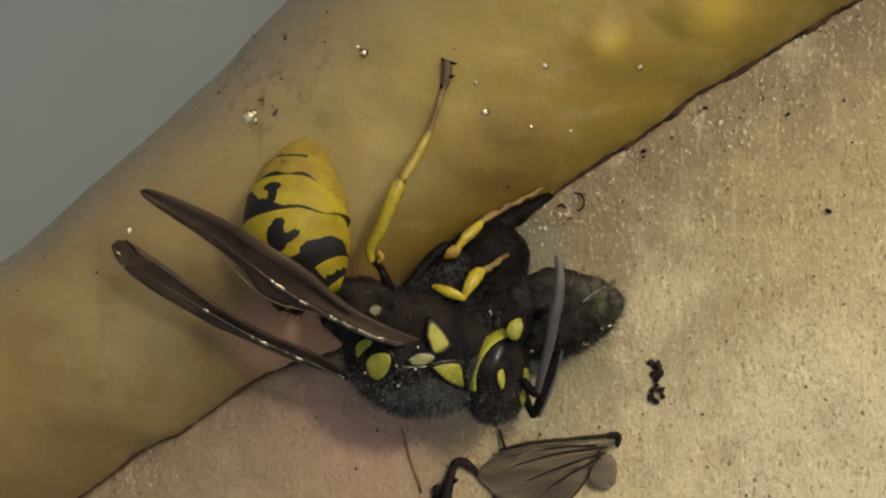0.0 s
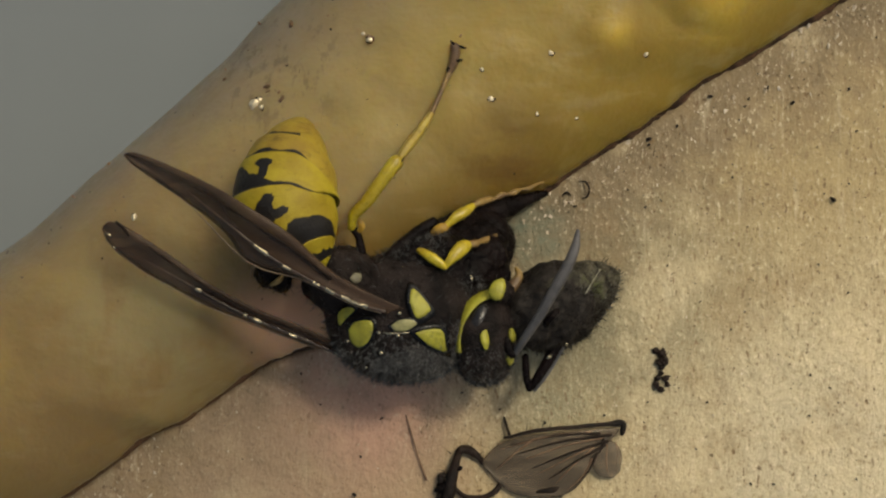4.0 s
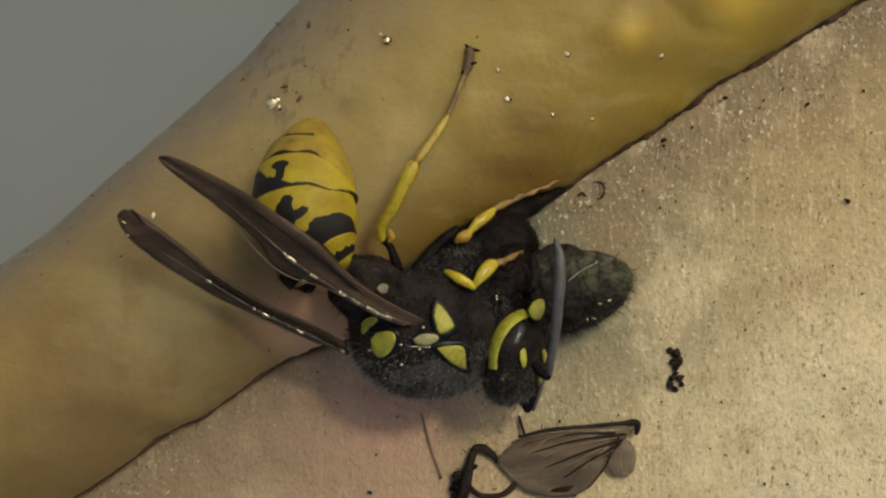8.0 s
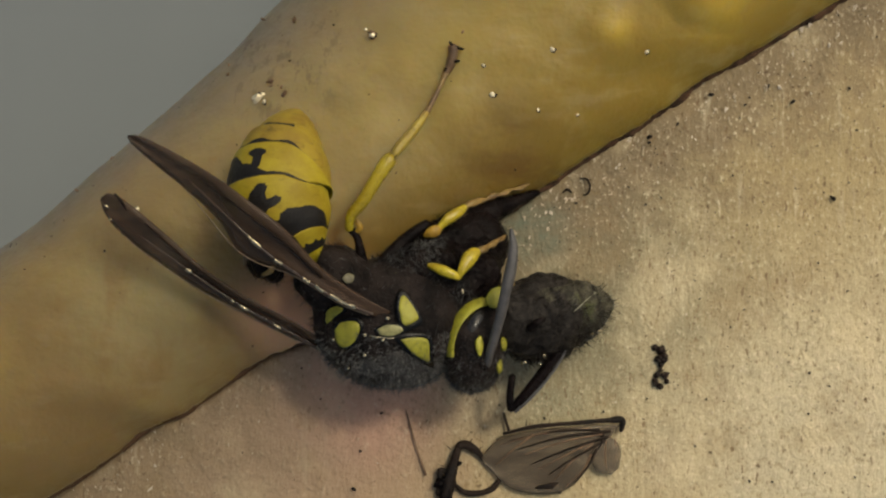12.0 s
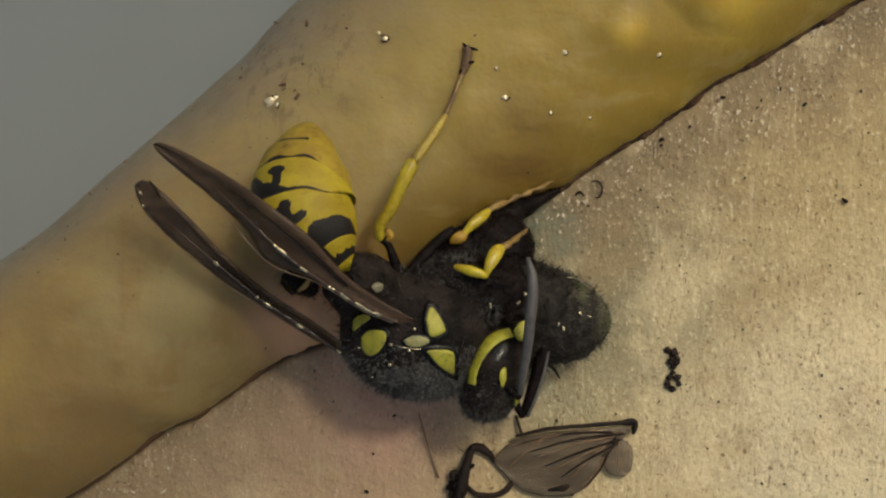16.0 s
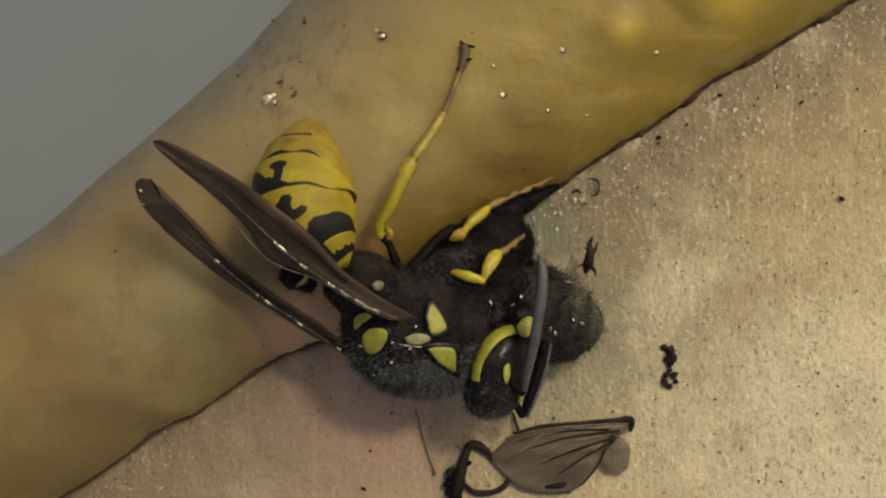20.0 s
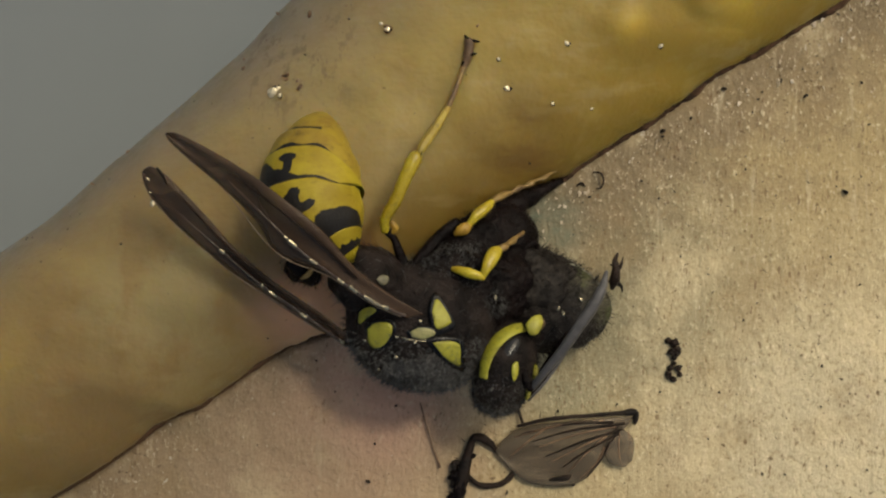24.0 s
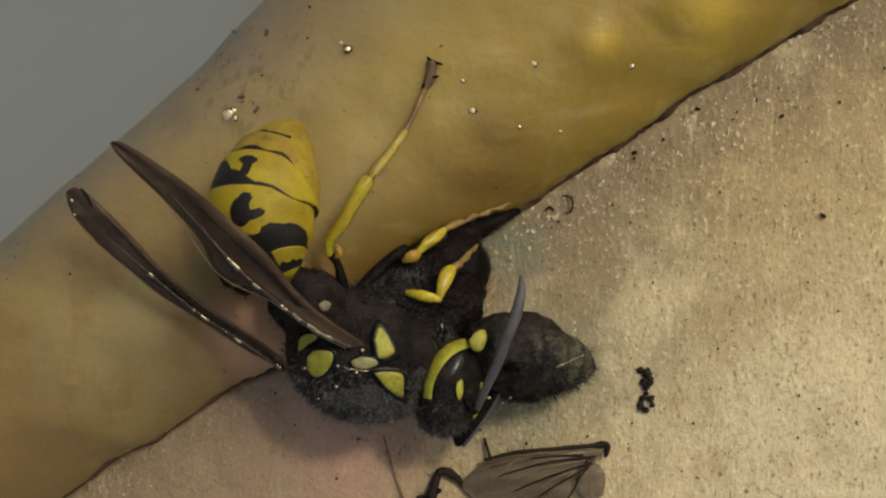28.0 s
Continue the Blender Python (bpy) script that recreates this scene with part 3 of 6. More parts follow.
def build_sealant():
    bm = bmesh.new()
    lay = bm.verts.layers.float.new("across")
    us = [0, 0.008, 0.02, 0.035, 0.055, 0.08, 0.11, 0.15] + [0.19 + 0.0152 * k for k in range(46)] + [0.886, 0.9, 0.913, 0.925, 0.936, 0.946, 0.955, 0.963, 0.97, 0.977, 0.983, 0.988, 0.992, 0.996, 1.0]
    rows = []
    for i in range(len(SEAM)):
        ripple = 0.07 * noise.noise(Vector((i * 0.105, 0, 0))) + 0.03 * noise.noise(Vector((i * 0.35, 4, 0)))
        row = []
        first = bead_point(i, 0)
        way = Vector((0.555, -0.832, 0))
        for d, z in ((-1.6, -0.2), (-0.35, 0.0)):
            row.append((first + way * (ripple * 0.6 + d) + Vector((0, 0, z - first.z)), 0))
        for u in us:
            q = bead_point(i, u)
            row.append((q + way * ripple * max(0, 1 - u * 25), u))
        r = Vector(RIM[i])
        out = Vector((-0.62, 0.78, 0))
        for d, z in ((-0.05, -1.0), (-0.3, -2.5), (-0.8, -4.5), (-1.2, -6.5), (-1.2, -9.0)):
            e = row[len(us) + 1][0]
            row.append((Vector((e.x, e.y, e.z + z)) + out * d, 1))
        verts = []
        for q, a in row:
            v = bm.verts.new(q)
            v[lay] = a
            verts.append(v)
        rows.append(verts)
    for a, b in zip(rows, rows[1:]):
        for k in range(len(a) - 1):
            bm.faces.new((a[k], a[k + 1], b[k + 1], b[k]))
    tagged(part("sealant_bead", bm, SEALANT), "old yellowed translucent sealant bead along the board, some light and shade painted in", "sealant", kind="structure")


def build_crust():
    """The brown crust that has gathered in the seam, wider in some places than in others."""
    bm = bmesh.new()
    rows = []
    for i in range(20, len(SEAM) - 20):
        p = Vector(SEAM[i])
        w = 0.13 + 0.24 * max(0, noise.noise(Vector((i * 0.065, 7, 0)))) + 0.07 * noise.noise(Vector((i * 0.3, 2, 0)))
        w *= 0.6 if p.x < -3 else 1
        way = Vector((0.555, -0.832, 0))
        row = []
        for k, (o, z) in enumerate(((-0.6, 0.15), (-0.3, 0.22), (0.0, 0.24), (w * 0.7, 0.19), (w, 0.05), (w + 0.03, -0.25))):
            z += 0.04 * noise.noise(Vector((i * 0.25, k, 3)))
            row.append(bm.verts.new(p + way * o + Vector((0, 0, z))))
        rows.append(row)
    for a, b in zip(rows, rows[1:]):
        for k in range(len(a) - 1):
            bm.faces.new((a[k], a[k + 1], b[k + 1], b[k]))
    tagged(part("seam_crust", bm, CRUST), "dark brown dirt crust in the seam", "dirt", kind="structure")


build_panel()
build_board()
build_sealant()
build_crust()

# ---- the wasp ----
wasp = thing("wasp", (-0.79, -2.67, 3.6), "yellow and black wasp crouching over a fly on the board", "wasp")
THORAX = ((-0.88, -2.68, 3.3), (2.45, 2.05, 1.75), -8)


def build_thorax():
    c, r, a = THORAX
    bm = bmesh.new()
    blob(bm, c, r, a, 0.06, 4)
    thorax = part("thorax", bm, FUZZ, wasp, "black downy thorax")
    bm = bmesh.new()
    blob(bm, (-2.61, -1.20, 3.75), (1.45, 1.0, 0.95), -35, 0.22, 4, 2)
    skins = [thorax, part("propodeum", bm, FUZZ, thorax)]
    for name, p, q, turn in (("back_shield", (-0.88, -3.58, 3.4), (1.78, 1.16, 1.50), -6), ("collar", (0.56, -3.05, 3.2), (0.62, 1.40, 1.42), -12),
                             ("rear_shield", (-2.49, -2.94, 3.5), (0.62, 1.0, 1.12), 8)):
        bm = bmesh.new()
        blob(bm, p, q, turn, 0.10, 4, q[0])
        skins.append(part(name, bm, FLANK if name == "back_shield" else FUZZ, thorax))
    for name, material, outline in (
            ("scutellum_spot", LIME, [(-2.58, -2.77, 5), (-2.34, -2.56, 5), (-1.88, -2.56, 5), (-1.80, -2.82, 5), (-2.02, -3.21, 5), (-2.34, -3.35, 5), (-2.56, -3.15, 5)]),
            ("rear_spot", LIME, [(-2.89, -2.51, 5), (-2.82, -2.21, 5), (-2.51, -2.07, 5), (-2.30, -2.18, 5), (-2.61, -2.42, 5), (-2.82, -2.60, 5)]),
            ("side_spot", LIME, [(-0.56, -2.18, 5), (-0.47, -1.83, 5), (-0.31, -1.87, 5), (0.02, -2.42, 5), (-0.07, -2.60, 5), (-0.42, -2.70, 5)]),
            ("collar_spot", LIME, [(-0.54, -3.15, 5), (-0.16, -3.10, 5), (0.28, -3.19, 5), (0.33, -3.64, 5), (0.28, -3.89, 5), (-0.16, -3.61, 5)]),
            ("wing_scale", PALE, [(-1.24, -2.81, 5), (-0.94, -2.68, 5), (-0.56, -2.74, 5), (-0.47, -2.89, 5), (-0.80, -3.03, 5), (-1.15, -2.98, 5)]),
            ("flank_dot", HORN, [(-2.30, -1.20, 5), (-2.13, -1.05, 5), (-1.93, -1.13, 5), (-1.97, -1.32, 5), (-2.16, -1.38, 5)])):
        bm = bmesh.new()
        if name == "flank_dot":
            patch(bm, outline, (-2.61, -1.20, 3.75), (1.5, 1.05, 1.02), -35, 0.05)
        else:
            mid = Vector((sum(q[0] for q in outline) / len(outline), sum(q[1] for q in outline) / len(outline), 0))
            rim = bmesh.new()
            grow = 1.45 if len(outline) < 7 and name != "wing_scale" else 1.3
            patch(rim, [mid + (Vector((q[0], q[1], 0)) - mid) * grow for q in outline], c, (r[0] + 0.05, r[1] + 0.05, r[2] + 0.055), a, 0.02)
            part("spot_rim", rim, INK, thorax, "black rim round a spot")
            patch(bm, outline, c, (r[0] + 0.05, r[1] + 0.05, r[2] + 0.08), a, 0.03)
        part(name, bm, material, thorax, "lemon yellow spot" if material is LIME else "pale horn-coloured plate")
    # glossy beads added where small glints sit on the thorax
    for x, y, q in ((-1.67, -3.61, 0.06), (-2.23, -4.03, 0.04), (-2.65, -3.12, 0.045), (-1.64, -2.98, 0.05), (-1.08, -3.15, 0.05), (-0.92, -2.48, 0.05)):
        k = 1 - ((x - c[0]) / r[0]) ** 2 - ((y - c[1]) / r[1]) ** 2
        bm = bmesh.new()
        blob(bm, (x, y, c[2] + r[2] * math.sqrt(max(k, 0.05)) + 0.10), (q * 1.2, q * 1.0, q * 0.7), 0, 0.15, 3)
        part("glint_bead", bm, GLINT, thorax, "tiny glossy bead added for a glint")
    # a few more glossy specks, added only for sparkle
    rng = random.Random(9)
    bm = bmesh.new()
    for _ in range(4):
        d = Vector((rng.uniform(-1, 1), rng.uniform(-1, 1), rng.uniform(0.3, 1))).normalized()
        p = Vector(c) + Matrix.Rotation(radians(a), 3, "Z") @ Vector([d[i] * (r[i] + 0.05) for i in range(3)])
        q = rng.uniform(0.018, 0.03)
        blob(bm, p, (q, q * rng.uniform(0.5, 1.2), q * 0.6), rng.uniform(0, 180), 0.4, 1, q)
    tagged(part("glint_specks", bm, GLINT, thorax, "scattered glossy specks added for sparkle"), kind="stuff")
    # the wet rim below the wing joint
    bm = bmesh.new()
    tube(bm, [(*(-1.52, -2.98, 5.03), 0.012), (*(-1.30, -3.05, 5.06), 0.035), (*(-1.05, -3.07, 5.07), 0.022), (*(-0.84, -3.10, 5.07), 0.030), (*(-0.60, -3.06, 5.05), 0.010)], 5, 7, 1, 0.6)
    part("joint_rim", bm, GLINT, thorax, "wet pale rim of the wing joint")
    def lower(x, y, z):
        return 1.0 if y < -3.05 + 0.25 * math.sin(x * 3) else 0.04
    def bare(x, y, z):
        return 0.15 if z > 4.75 and -3.4 < y < -1.9 else 1.0
    fur("down", skins, 4200, (0.12, 0.30), 0.0065, SOOT, thorax, "short sooty down", 4, (-0.5, 0.1, 0), 0.45, bare)
    fur("long_hair", skins, 420, (0.28, 0.50), 0.0075, HOAR, thorax, "long pale hair", 6, (-0.2, 0.2, 0), 0.5, bare)
    fur("pale_down", skins, 5200, (0.10, 0.30), 0.0075, HOAR, thorax, "pale grey down along the flank", 5, (-0.4, -0.3, 0), 0.55, lower)


AXIS = curve([(*(-3.21, -0.42, 4.9), 0.50), (*(-3.74, 0.23, 4.9), 1.22), (*(-4.36, 1.03, 4.8), 1.60), (*(-4.46, 2.14, 4.35), 1.48), (*(-4.40, 3.13, 3.75), 1.03),
              (*(-4.34, 3.76, 3.3), 0.50), (*(-4.32, 4.03, 3.1), 0.15)], 24)


def axis_at(s):
    k = s * (len(AXIS) - 1)
    i = min(int(k), len(AXIS) - 2)
    return AXIS[i] + (AXIS[i + 1] - AXIS[i]) * (k - i), AXIS[min(i + 2, len(AXIS) - 1)] - AXIS[max(i - 2, 0)]


def oval(h, v, h0, v0, dh, dv):
    return 1 - math.hypot((h - h0) / dh, (v - v0) / dv)


def mark_on(seg, v, h):
    """How black the skin is (over 0.5 is black) on ring seg, at v along it and h degrees round it."""
    side = max(0.0, min(1.0, (-h - 8) / 45))
    if seg == 0:
        m = max((0.36 + 0.10 * max(0, math.sin(h * 0.26)) - v) * 8, (-4 - h) / 6, (v - 0.975) * 20)
    elif seg == 1:
        band = float(np.interp(h, (-90, -30, -5, 0, 12, 22, 40, 58, 70), (0.47, 0.47, 0.40, 0.46, 0.46, 0.43, 0.42, 0.36, 0.10))) - v
        m = max(band * 10, 4 * oval(h, v, -17, 0.70, 11, 0.13), 4 * oval(h, v, -12, 0.81, 7, 0.07), 4 * oval(h, v, -3, 0.64, 12, 0.05))
        m = min(m, -4 * oval(h, v, 1, 0.53, 9, 0.06)) if -8 < h < 10 and 0.46 < v < 0.60 else m
        m = max(m, (v - 0.975 + 0.05 * max(0.0, min(1.0, (h - 34) / 20))) * 22)
    elif seg == 2:
        m = max((0.05 + 0.44 * side + 0.05 * math.sin(h * 0.35) * side - v) * 9, 4 * oval(h, v, -25, 0.62, 11, 0.13), 4 * oval(h, v, -23, 0.40, 5.5, 0.30),
                3 * oval(h, v, -70, 0.3, 22, 0.4), (v - 0.97) * 20)
    elif seg == 3:
        m = max((0.13 + 0.06 * math.sin(h * 0.15) - 0.0016 * max(0, h + 20) - v) * 12 if -66 < h < 34 else -1, min(-0.13, 1.6 * oval(h, v, -22, 0.45, 7, 0.40) - 0.25))
    else:
        m = max((0.050 + 0.014 * math.sin(h * 0.12) - v) * 34 if -44 < h < 10 else -1, -0.5)
    return max(-0.5, min(0.5, m)) + 0.5


def build_abdomen():
    bm = bmesh.new()
    tube(bm, [(*q[:3], q[3] * 0.93) for q in AXIS[::6]], 2, 20)
    core = part("abdomen", bm, YELLOW, wasp, "", (-3.25, -0.42, 4.9))
    cuts = [0.0, 0.14, 0.385, 0.515, 0.61, 1.0]
    names = ["first_ring", "second_ring", "third_ring", "fourth_ring", "tail_ring"]
    for seg, name in enumerate(names):
        bm = bmesh.new()
        lay = bm.verts.layers.float.new("mark")
        s0, s1 = cuts[seg], cuts[seg + 1]
        rows, nv, nh = [], 34, 132
        for i in range(nv + 1):
            v = i / nv
            k = (1.0, 1.02, 1.005, 1.0, 0.985)[seg] + 0.045 * v - (0.06 * max(0, v - 0.96) / 0.04)
            k *= 1 + 0.012 * noise.noise(Vector((seg * 7.0, v * 3, 0)))
            row = []
            for j in range(nh):
                h = 360 * j / nh - 180
                # the plates slant forward down the right side
                along = s0 + (s1 - s0) * v
                slant = max(0.0, min(1.0, (h - 8) / 72)) if h < 110 else max(0.0, (180 - h) / 70)
                along -= 0.125 * slant ** 1.3 * math.sin(math.pi * min(1.0, along / 0.77))
                q, t = axis_at(min(max(along, 0), 1))
                t = Vector(t[:3]).normalized()
                right = t.cross(Vector((0, 0, 1))).normalized()
                near = right.cross(t)
                p = Vector(q[:3]) + (right * math.sin(radians(h)) + near * math.cos(radians(h)) * 0.95) * q[3] * k
                w = bm.verts.new(p)
                w[lay] = mark_on(seg, v, h)
                row.append(w)
            rows.append(row)
        for a, b in zip(rows, rows[1:]):
            for j in range(nh):
                bm.faces.new((a[j], a[(j + 1) % nh], b[(j + 1) % nh], b[j]))
        part(name, bm, BANDED if seg < 3 else TAIL, core, "yellow abdomen ring with black marks" if seg < 3 else "dusky yellow ring with thin dark lines")
    bm = bmesh.new()
    blob(bm, (-4.62, -0.83, 4.4), (0.70, 0.55, 0.8), -35, 0.2, 4, 4)
    flank = part("ring_flank", bm, BLACK, core)
    fur("flank_hair", [flank], 260, (0.10, 0.26), 0.007, SOOT, core, "sooty hair", 21)
    bm = bmesh.new()
    tube(bm, [(*(-5.20, -1.00, 4.9), 0.04), (*(-5.15, -0.71, 5.1), 0.08), (*(-4.93, -0.54, 5.2), 0.07), (*(-4.66, -0.43, 5.3), 0.04)], 5, 8)
    tube(bm, [(*(-4.60, -1.24, 5), 0.05), (*(-4.38, -1.09, 5.15), 0.09), (*(-4.24, -0.89, 5.2), 0.05)], 5, 8)
    part("flank_stripe", bm, AMBER, core, "narrow amber stripe")
    return core


def build_wings():
    bm = bmesh.new()
    blade(bm, [(-0.86, -2.22, 4.95), (-1.92, -1.60, 5.35), (-3.00, -0.80, 6), (-4.02, 0.35, 6.8), (-5.09, 1.19, 7), (-6.05, 1.87, 6.7), (-7.03, 2.45, 6.3), (-8.03, 2.97, 6), (-8.60, 3.20, 5.85), (-8.84, 3.20, 5.8)],
          [(-1.26, -2.39, 4.9), (-2.28, -1.99, 5.4), (-3.36, -1.32, 5.9), (-4.36, -0.80, 6.2), (-5.40, -0.36, 6.3), (-6.01, 0.56, 6.3), (-7.11, 1.56, 6), (-8.15, 2.38, 5.8), (-8.72, 2.88, 5.8), (-8.90, 3.12, 5.8)], 6, 12, 0.03, 0.22)
    up = part("left_forewing", bm, WING, wasp, "smoky brown folded wing", (-1.45, -2.32, 5.4))
    bm = bmesh.new()
    tube(bm, [(*(-1.39, -2.28, 5.1), 0.07), (*(-2.47, -1.82, 5.72), 0.065), (*(-3.64, -1.05, 6.3), 0.06), (*(-4.78, -0.19, 6.75), 0.05), (*(-5.79, 0.77, 6.75), 0.03), (*(-7.03, 1.89, 6.3), 0.02)], 6, 8)
    part("wing_vein", bm, VEIN, up)
    bm = bmesh.new()
    tube(bm, [(*(-1.60, -2.27, 5.2), 0.03), (*(-2.48, -1.90, 5.55), 0.025), (*(-3.82, -1.06, 6.1), 0.02), (*(-5.40, -0.37, 6.32), 0.02), (*(-7.09, 1.54, 6.02), 0.016), (*(-8.30, 2.54, 5.85), 0.012)], 6, 6)
    part("wing_edge", bm, EDGE_GLINT, up)
    bm = bmesh.new()
    blade(bm, [(-3.19, -3.03, 3.6), (-4.16, -2.26, 4), (-5.54, -1.34, 4.4), (-6.73, -0.30, 4.7), (-7.59, 0.63, 4.8), (-8.38, 1.42, 4.8), (-8.96, 1.94, 4.8), (-9.36, 2.12, 4.7), (-9.56, 2.04, 4.6)],
          [(-3.20, -3.43, 3.4), (-4.02, -2.96, 3.5), (-5.42, -2.05, 3.8), (-6.81, -1.14, 4.1), (-7.76, -0.37, 4.3), (-8.62, 0.37, 4.4), (-9.28, 1.04, 4.4), (-9.58, 1.57, 4.5), (-9.65, 1.92, 4.5)], 6, 8, 0.03, 0.22)
    low = part("right_forewing", bm, WING, wasp, "smoky brown folded wing", (-3.22, -3.31, 3.4))
    bm = bmesh.new()
    tube(bm, [(*(-3.20, -3.39, 3.45), 0.08), (*(-4.17, -2.69, 3.9), 0.06), (*(-5.56, -1.75, 4.2), 0.05), (*(-6.76, -0.77, 4.5), 0.045), (*(-7.98, 0.28, 4.6), 0.03), (*(-9.21, 1.28, 4.6), 0.02)], 6, 8)
    part("wing_vein", bm, VEIN, low)
    bm = bmesh.new()
    tube(bm, [(*(-4.02, -2.98, 3.5), 0.02), (*(-5.42, -2.09, 3.8), 0.02), (*(-6.81, -1.17, 4.1), 0.018), (*(-8.54, 0.26, 4.4), 0.015), (*(-9.49, 1.39, 4.5), 0.012)], 6, 6)
    part("wing_edge", bm, EDGE_GLINT, low)
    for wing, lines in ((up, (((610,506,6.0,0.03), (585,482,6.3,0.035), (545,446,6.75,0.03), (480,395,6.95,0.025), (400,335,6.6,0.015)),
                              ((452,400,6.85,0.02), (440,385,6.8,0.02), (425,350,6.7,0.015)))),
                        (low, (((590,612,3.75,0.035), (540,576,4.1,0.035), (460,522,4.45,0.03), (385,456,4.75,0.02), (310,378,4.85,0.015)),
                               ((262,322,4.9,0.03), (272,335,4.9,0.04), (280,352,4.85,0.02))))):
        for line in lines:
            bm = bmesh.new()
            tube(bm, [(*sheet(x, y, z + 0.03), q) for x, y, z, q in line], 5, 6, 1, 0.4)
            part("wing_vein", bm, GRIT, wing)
    # glossy pieces laid on the veins to stand for their reflections
    rng = random.Random(17)
    for wing, vein, runs in ((up, [(-1.39, -2.28, 5.19), (-2.47, -1.82, 5.80), (-3.64, -1.05, 6.37), (-4.78, -0.19, 6.81), (-5.79, 0.77, 6.79)],
                              ((0.14, 0.24), (0.25, 0.31), (0.35, 0.40), (0.44, 0.47), (0.60, 0.64), (0.74, 0.80), (0.81, 0.83))),
                             (low, [(-3.20, -3.39, 3.54), (-4.17, -2.69, 3.97), (-5.56, -1.75, 4.27), (-6.76, -0.77, 4.56), (-7.98, 0.28, 4.64)],
                              ((0.03, 0.06), (0.30, 0.34), (0.47, 0.52), (0.55, 0.565), (0.80, 0.83)))):
        line = curve(vein, 40)
        for a, b in runs:
            i0, i1 = int(a * len(line)), int(b * len(line))
            steps = max(2, (i1 - i0) // 4)
            pts = [line[min(len(line) - 1, i0 + (i1 - i0) * k // steps)] for k in range(steps + 1)]
            bm = bmesh.new()
            tube(bm, [(*(q + np.array((rng.gauss(0, 0.012), rng.gauss(0, 0.012), 0))), rng.uniform(0.035, 0.075)) for q in pts], 4, 9, 0.6, 0.3)
            part("glint_streak", bm, GLINT, wing, "glossy streak added for the vein's glint")
    # two more added glint pieces at the lower wing's tip
    bm = bmesh.new()
    blob(bm, (-9.35, 1.30, 4.75), (0.05, 0.035, 0.03), -38, 0.5, 3, 2)
    blob(bm, (-9.42, 1.72, 4.80), (0.09, 0.03, 0.03), -40, 0.5, 3, 4)
    part("glint_streak", bm, GLINT, low, "glossy streak added for a glint at the wing tip")
    return up, low


def build_head():
    c = (1.64, -3.76, 3.3)
    neck = (0.97, -3.31, 3.4)
    bm = bmesh.new()
    blob(bm, c, (1.0, 1.55, 1.35), -14, 0.05, 4, 3)
    head = part("head", bm, FUZZ, wasp, "black head with yellow bands", neck)
    er = (1.05, 1.6, 1.4)
    bm = bmesh.new()
    turns = (-0.08, 0.2, 0.5, 0.8, 1.1, 1.4, 1.65)
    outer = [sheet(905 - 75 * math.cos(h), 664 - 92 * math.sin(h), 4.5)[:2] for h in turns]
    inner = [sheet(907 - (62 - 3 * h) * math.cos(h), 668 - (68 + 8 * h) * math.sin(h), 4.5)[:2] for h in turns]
    band(bm, outer, inner, c, er, -14, 0.05)
    part("cheek_band", bm, LIME, head, "curved lemon yellow band")
    bm = bmesh.new()
    patch(bm, [(1.80, -3.85, 4.5), (1.83, -3.59, 4.5), (1.99, -3.50, 4.5), (2.02, -3.85, 4.5), (1.90, -4.12, 4.5)], c, er, -14, 0.05)
    part("face_spot", bm, LIME, head, "lemon yellow spot")
    bm = bmesh.new()
    patch(bm, [(2.19, -2.35, 4.4), (2.40, -2.08, 4.4), (2.68, -2.03, 4.4), (2.73, -2.31, 4.4), (2.57, -2.63, 4.4), (2.33, -2.63, 4.4)], (2.36, -2.50, 3.3), (1.0, 1.0, 1.05), 0, 0.06)
    part("brow_spot", bm, LIME, head, "lemon yellow spot")
    for y, z, q in ((0.15, 0.40, 0.30), (-0.55, 0.30, 0.32)):
        bm = bmesh.new()
        x = 0.98 * math.sqrt(1 - (y / 1.55) ** 2 - (z / 1.35) ** 2)
        blob(bm, Vector(c) + Matrix.Rotation(radians(-14), 3, "Z") @ Vector((x, y, z)), (0.12, q * 0.8, q), 0, 0.2, 3, y)
        part("face_plate", bm, LIME, head, "lemon yellow face plate")
    bm = bmesh.new()
    blob(bm, (2.31, -2.54, 3.2), (0.5, 0.45, 0.8), 30, 0.05, 3, 5)
    brow = part("brow", bm, FUZZ, head)
    bm = bmesh.new()
    blob(bm, (1.62, -3.42, 4.05), (0.40, 0.86, 0.52), -30, 0.0, 4)
    part("eye", bm, EYE, head, "dark glossy eye")
    bm = bmesh.new()
    blob(bm, (1.50, -4.66, 3.1), (0.82, 0.66, 0.85), 14, 0.22, 4, 8)
    crown = part("crown", bm, FUZZ, head)
    def rough_side(x, y, z):
        return 0.05 if math.hypot((x - 1.75) / 0.6, (y + 3.5) / 0.9) < 1 else 1.0
    fur("down", [head, brow, crown], 1900, (0.10, 0.28), 0.0065, SOOT, head, "short sooty down", 14, (0, -0.2, 0), 0.5, rough_side)
    fur("pale_down", [head, crown], 1300, (0.10, 0.26), 0.007, HOAR, head, "pale grey down", 15, (0, -0.3, 0), 0.5, lambda x, y, z: 1.0 if y < -4.0 else 0.05)
    for y, d in ((-1, 0.0), (1, 0.25)):
        bm = bmesh.new()
        tube(bm, [(*(2.18, -2.87, 3.2), 0.24), (*(2.64, -2.43, 3), 0.2), (*(2.93, -2.07, 2.8), 0.13), (*(2.84, -1.80, 2.7), 0.05)], 4, 8)
        bmesh.ops.translate(bm, verts=bm.verts, vec=(d * 0.4, -d * 1.3, -d))
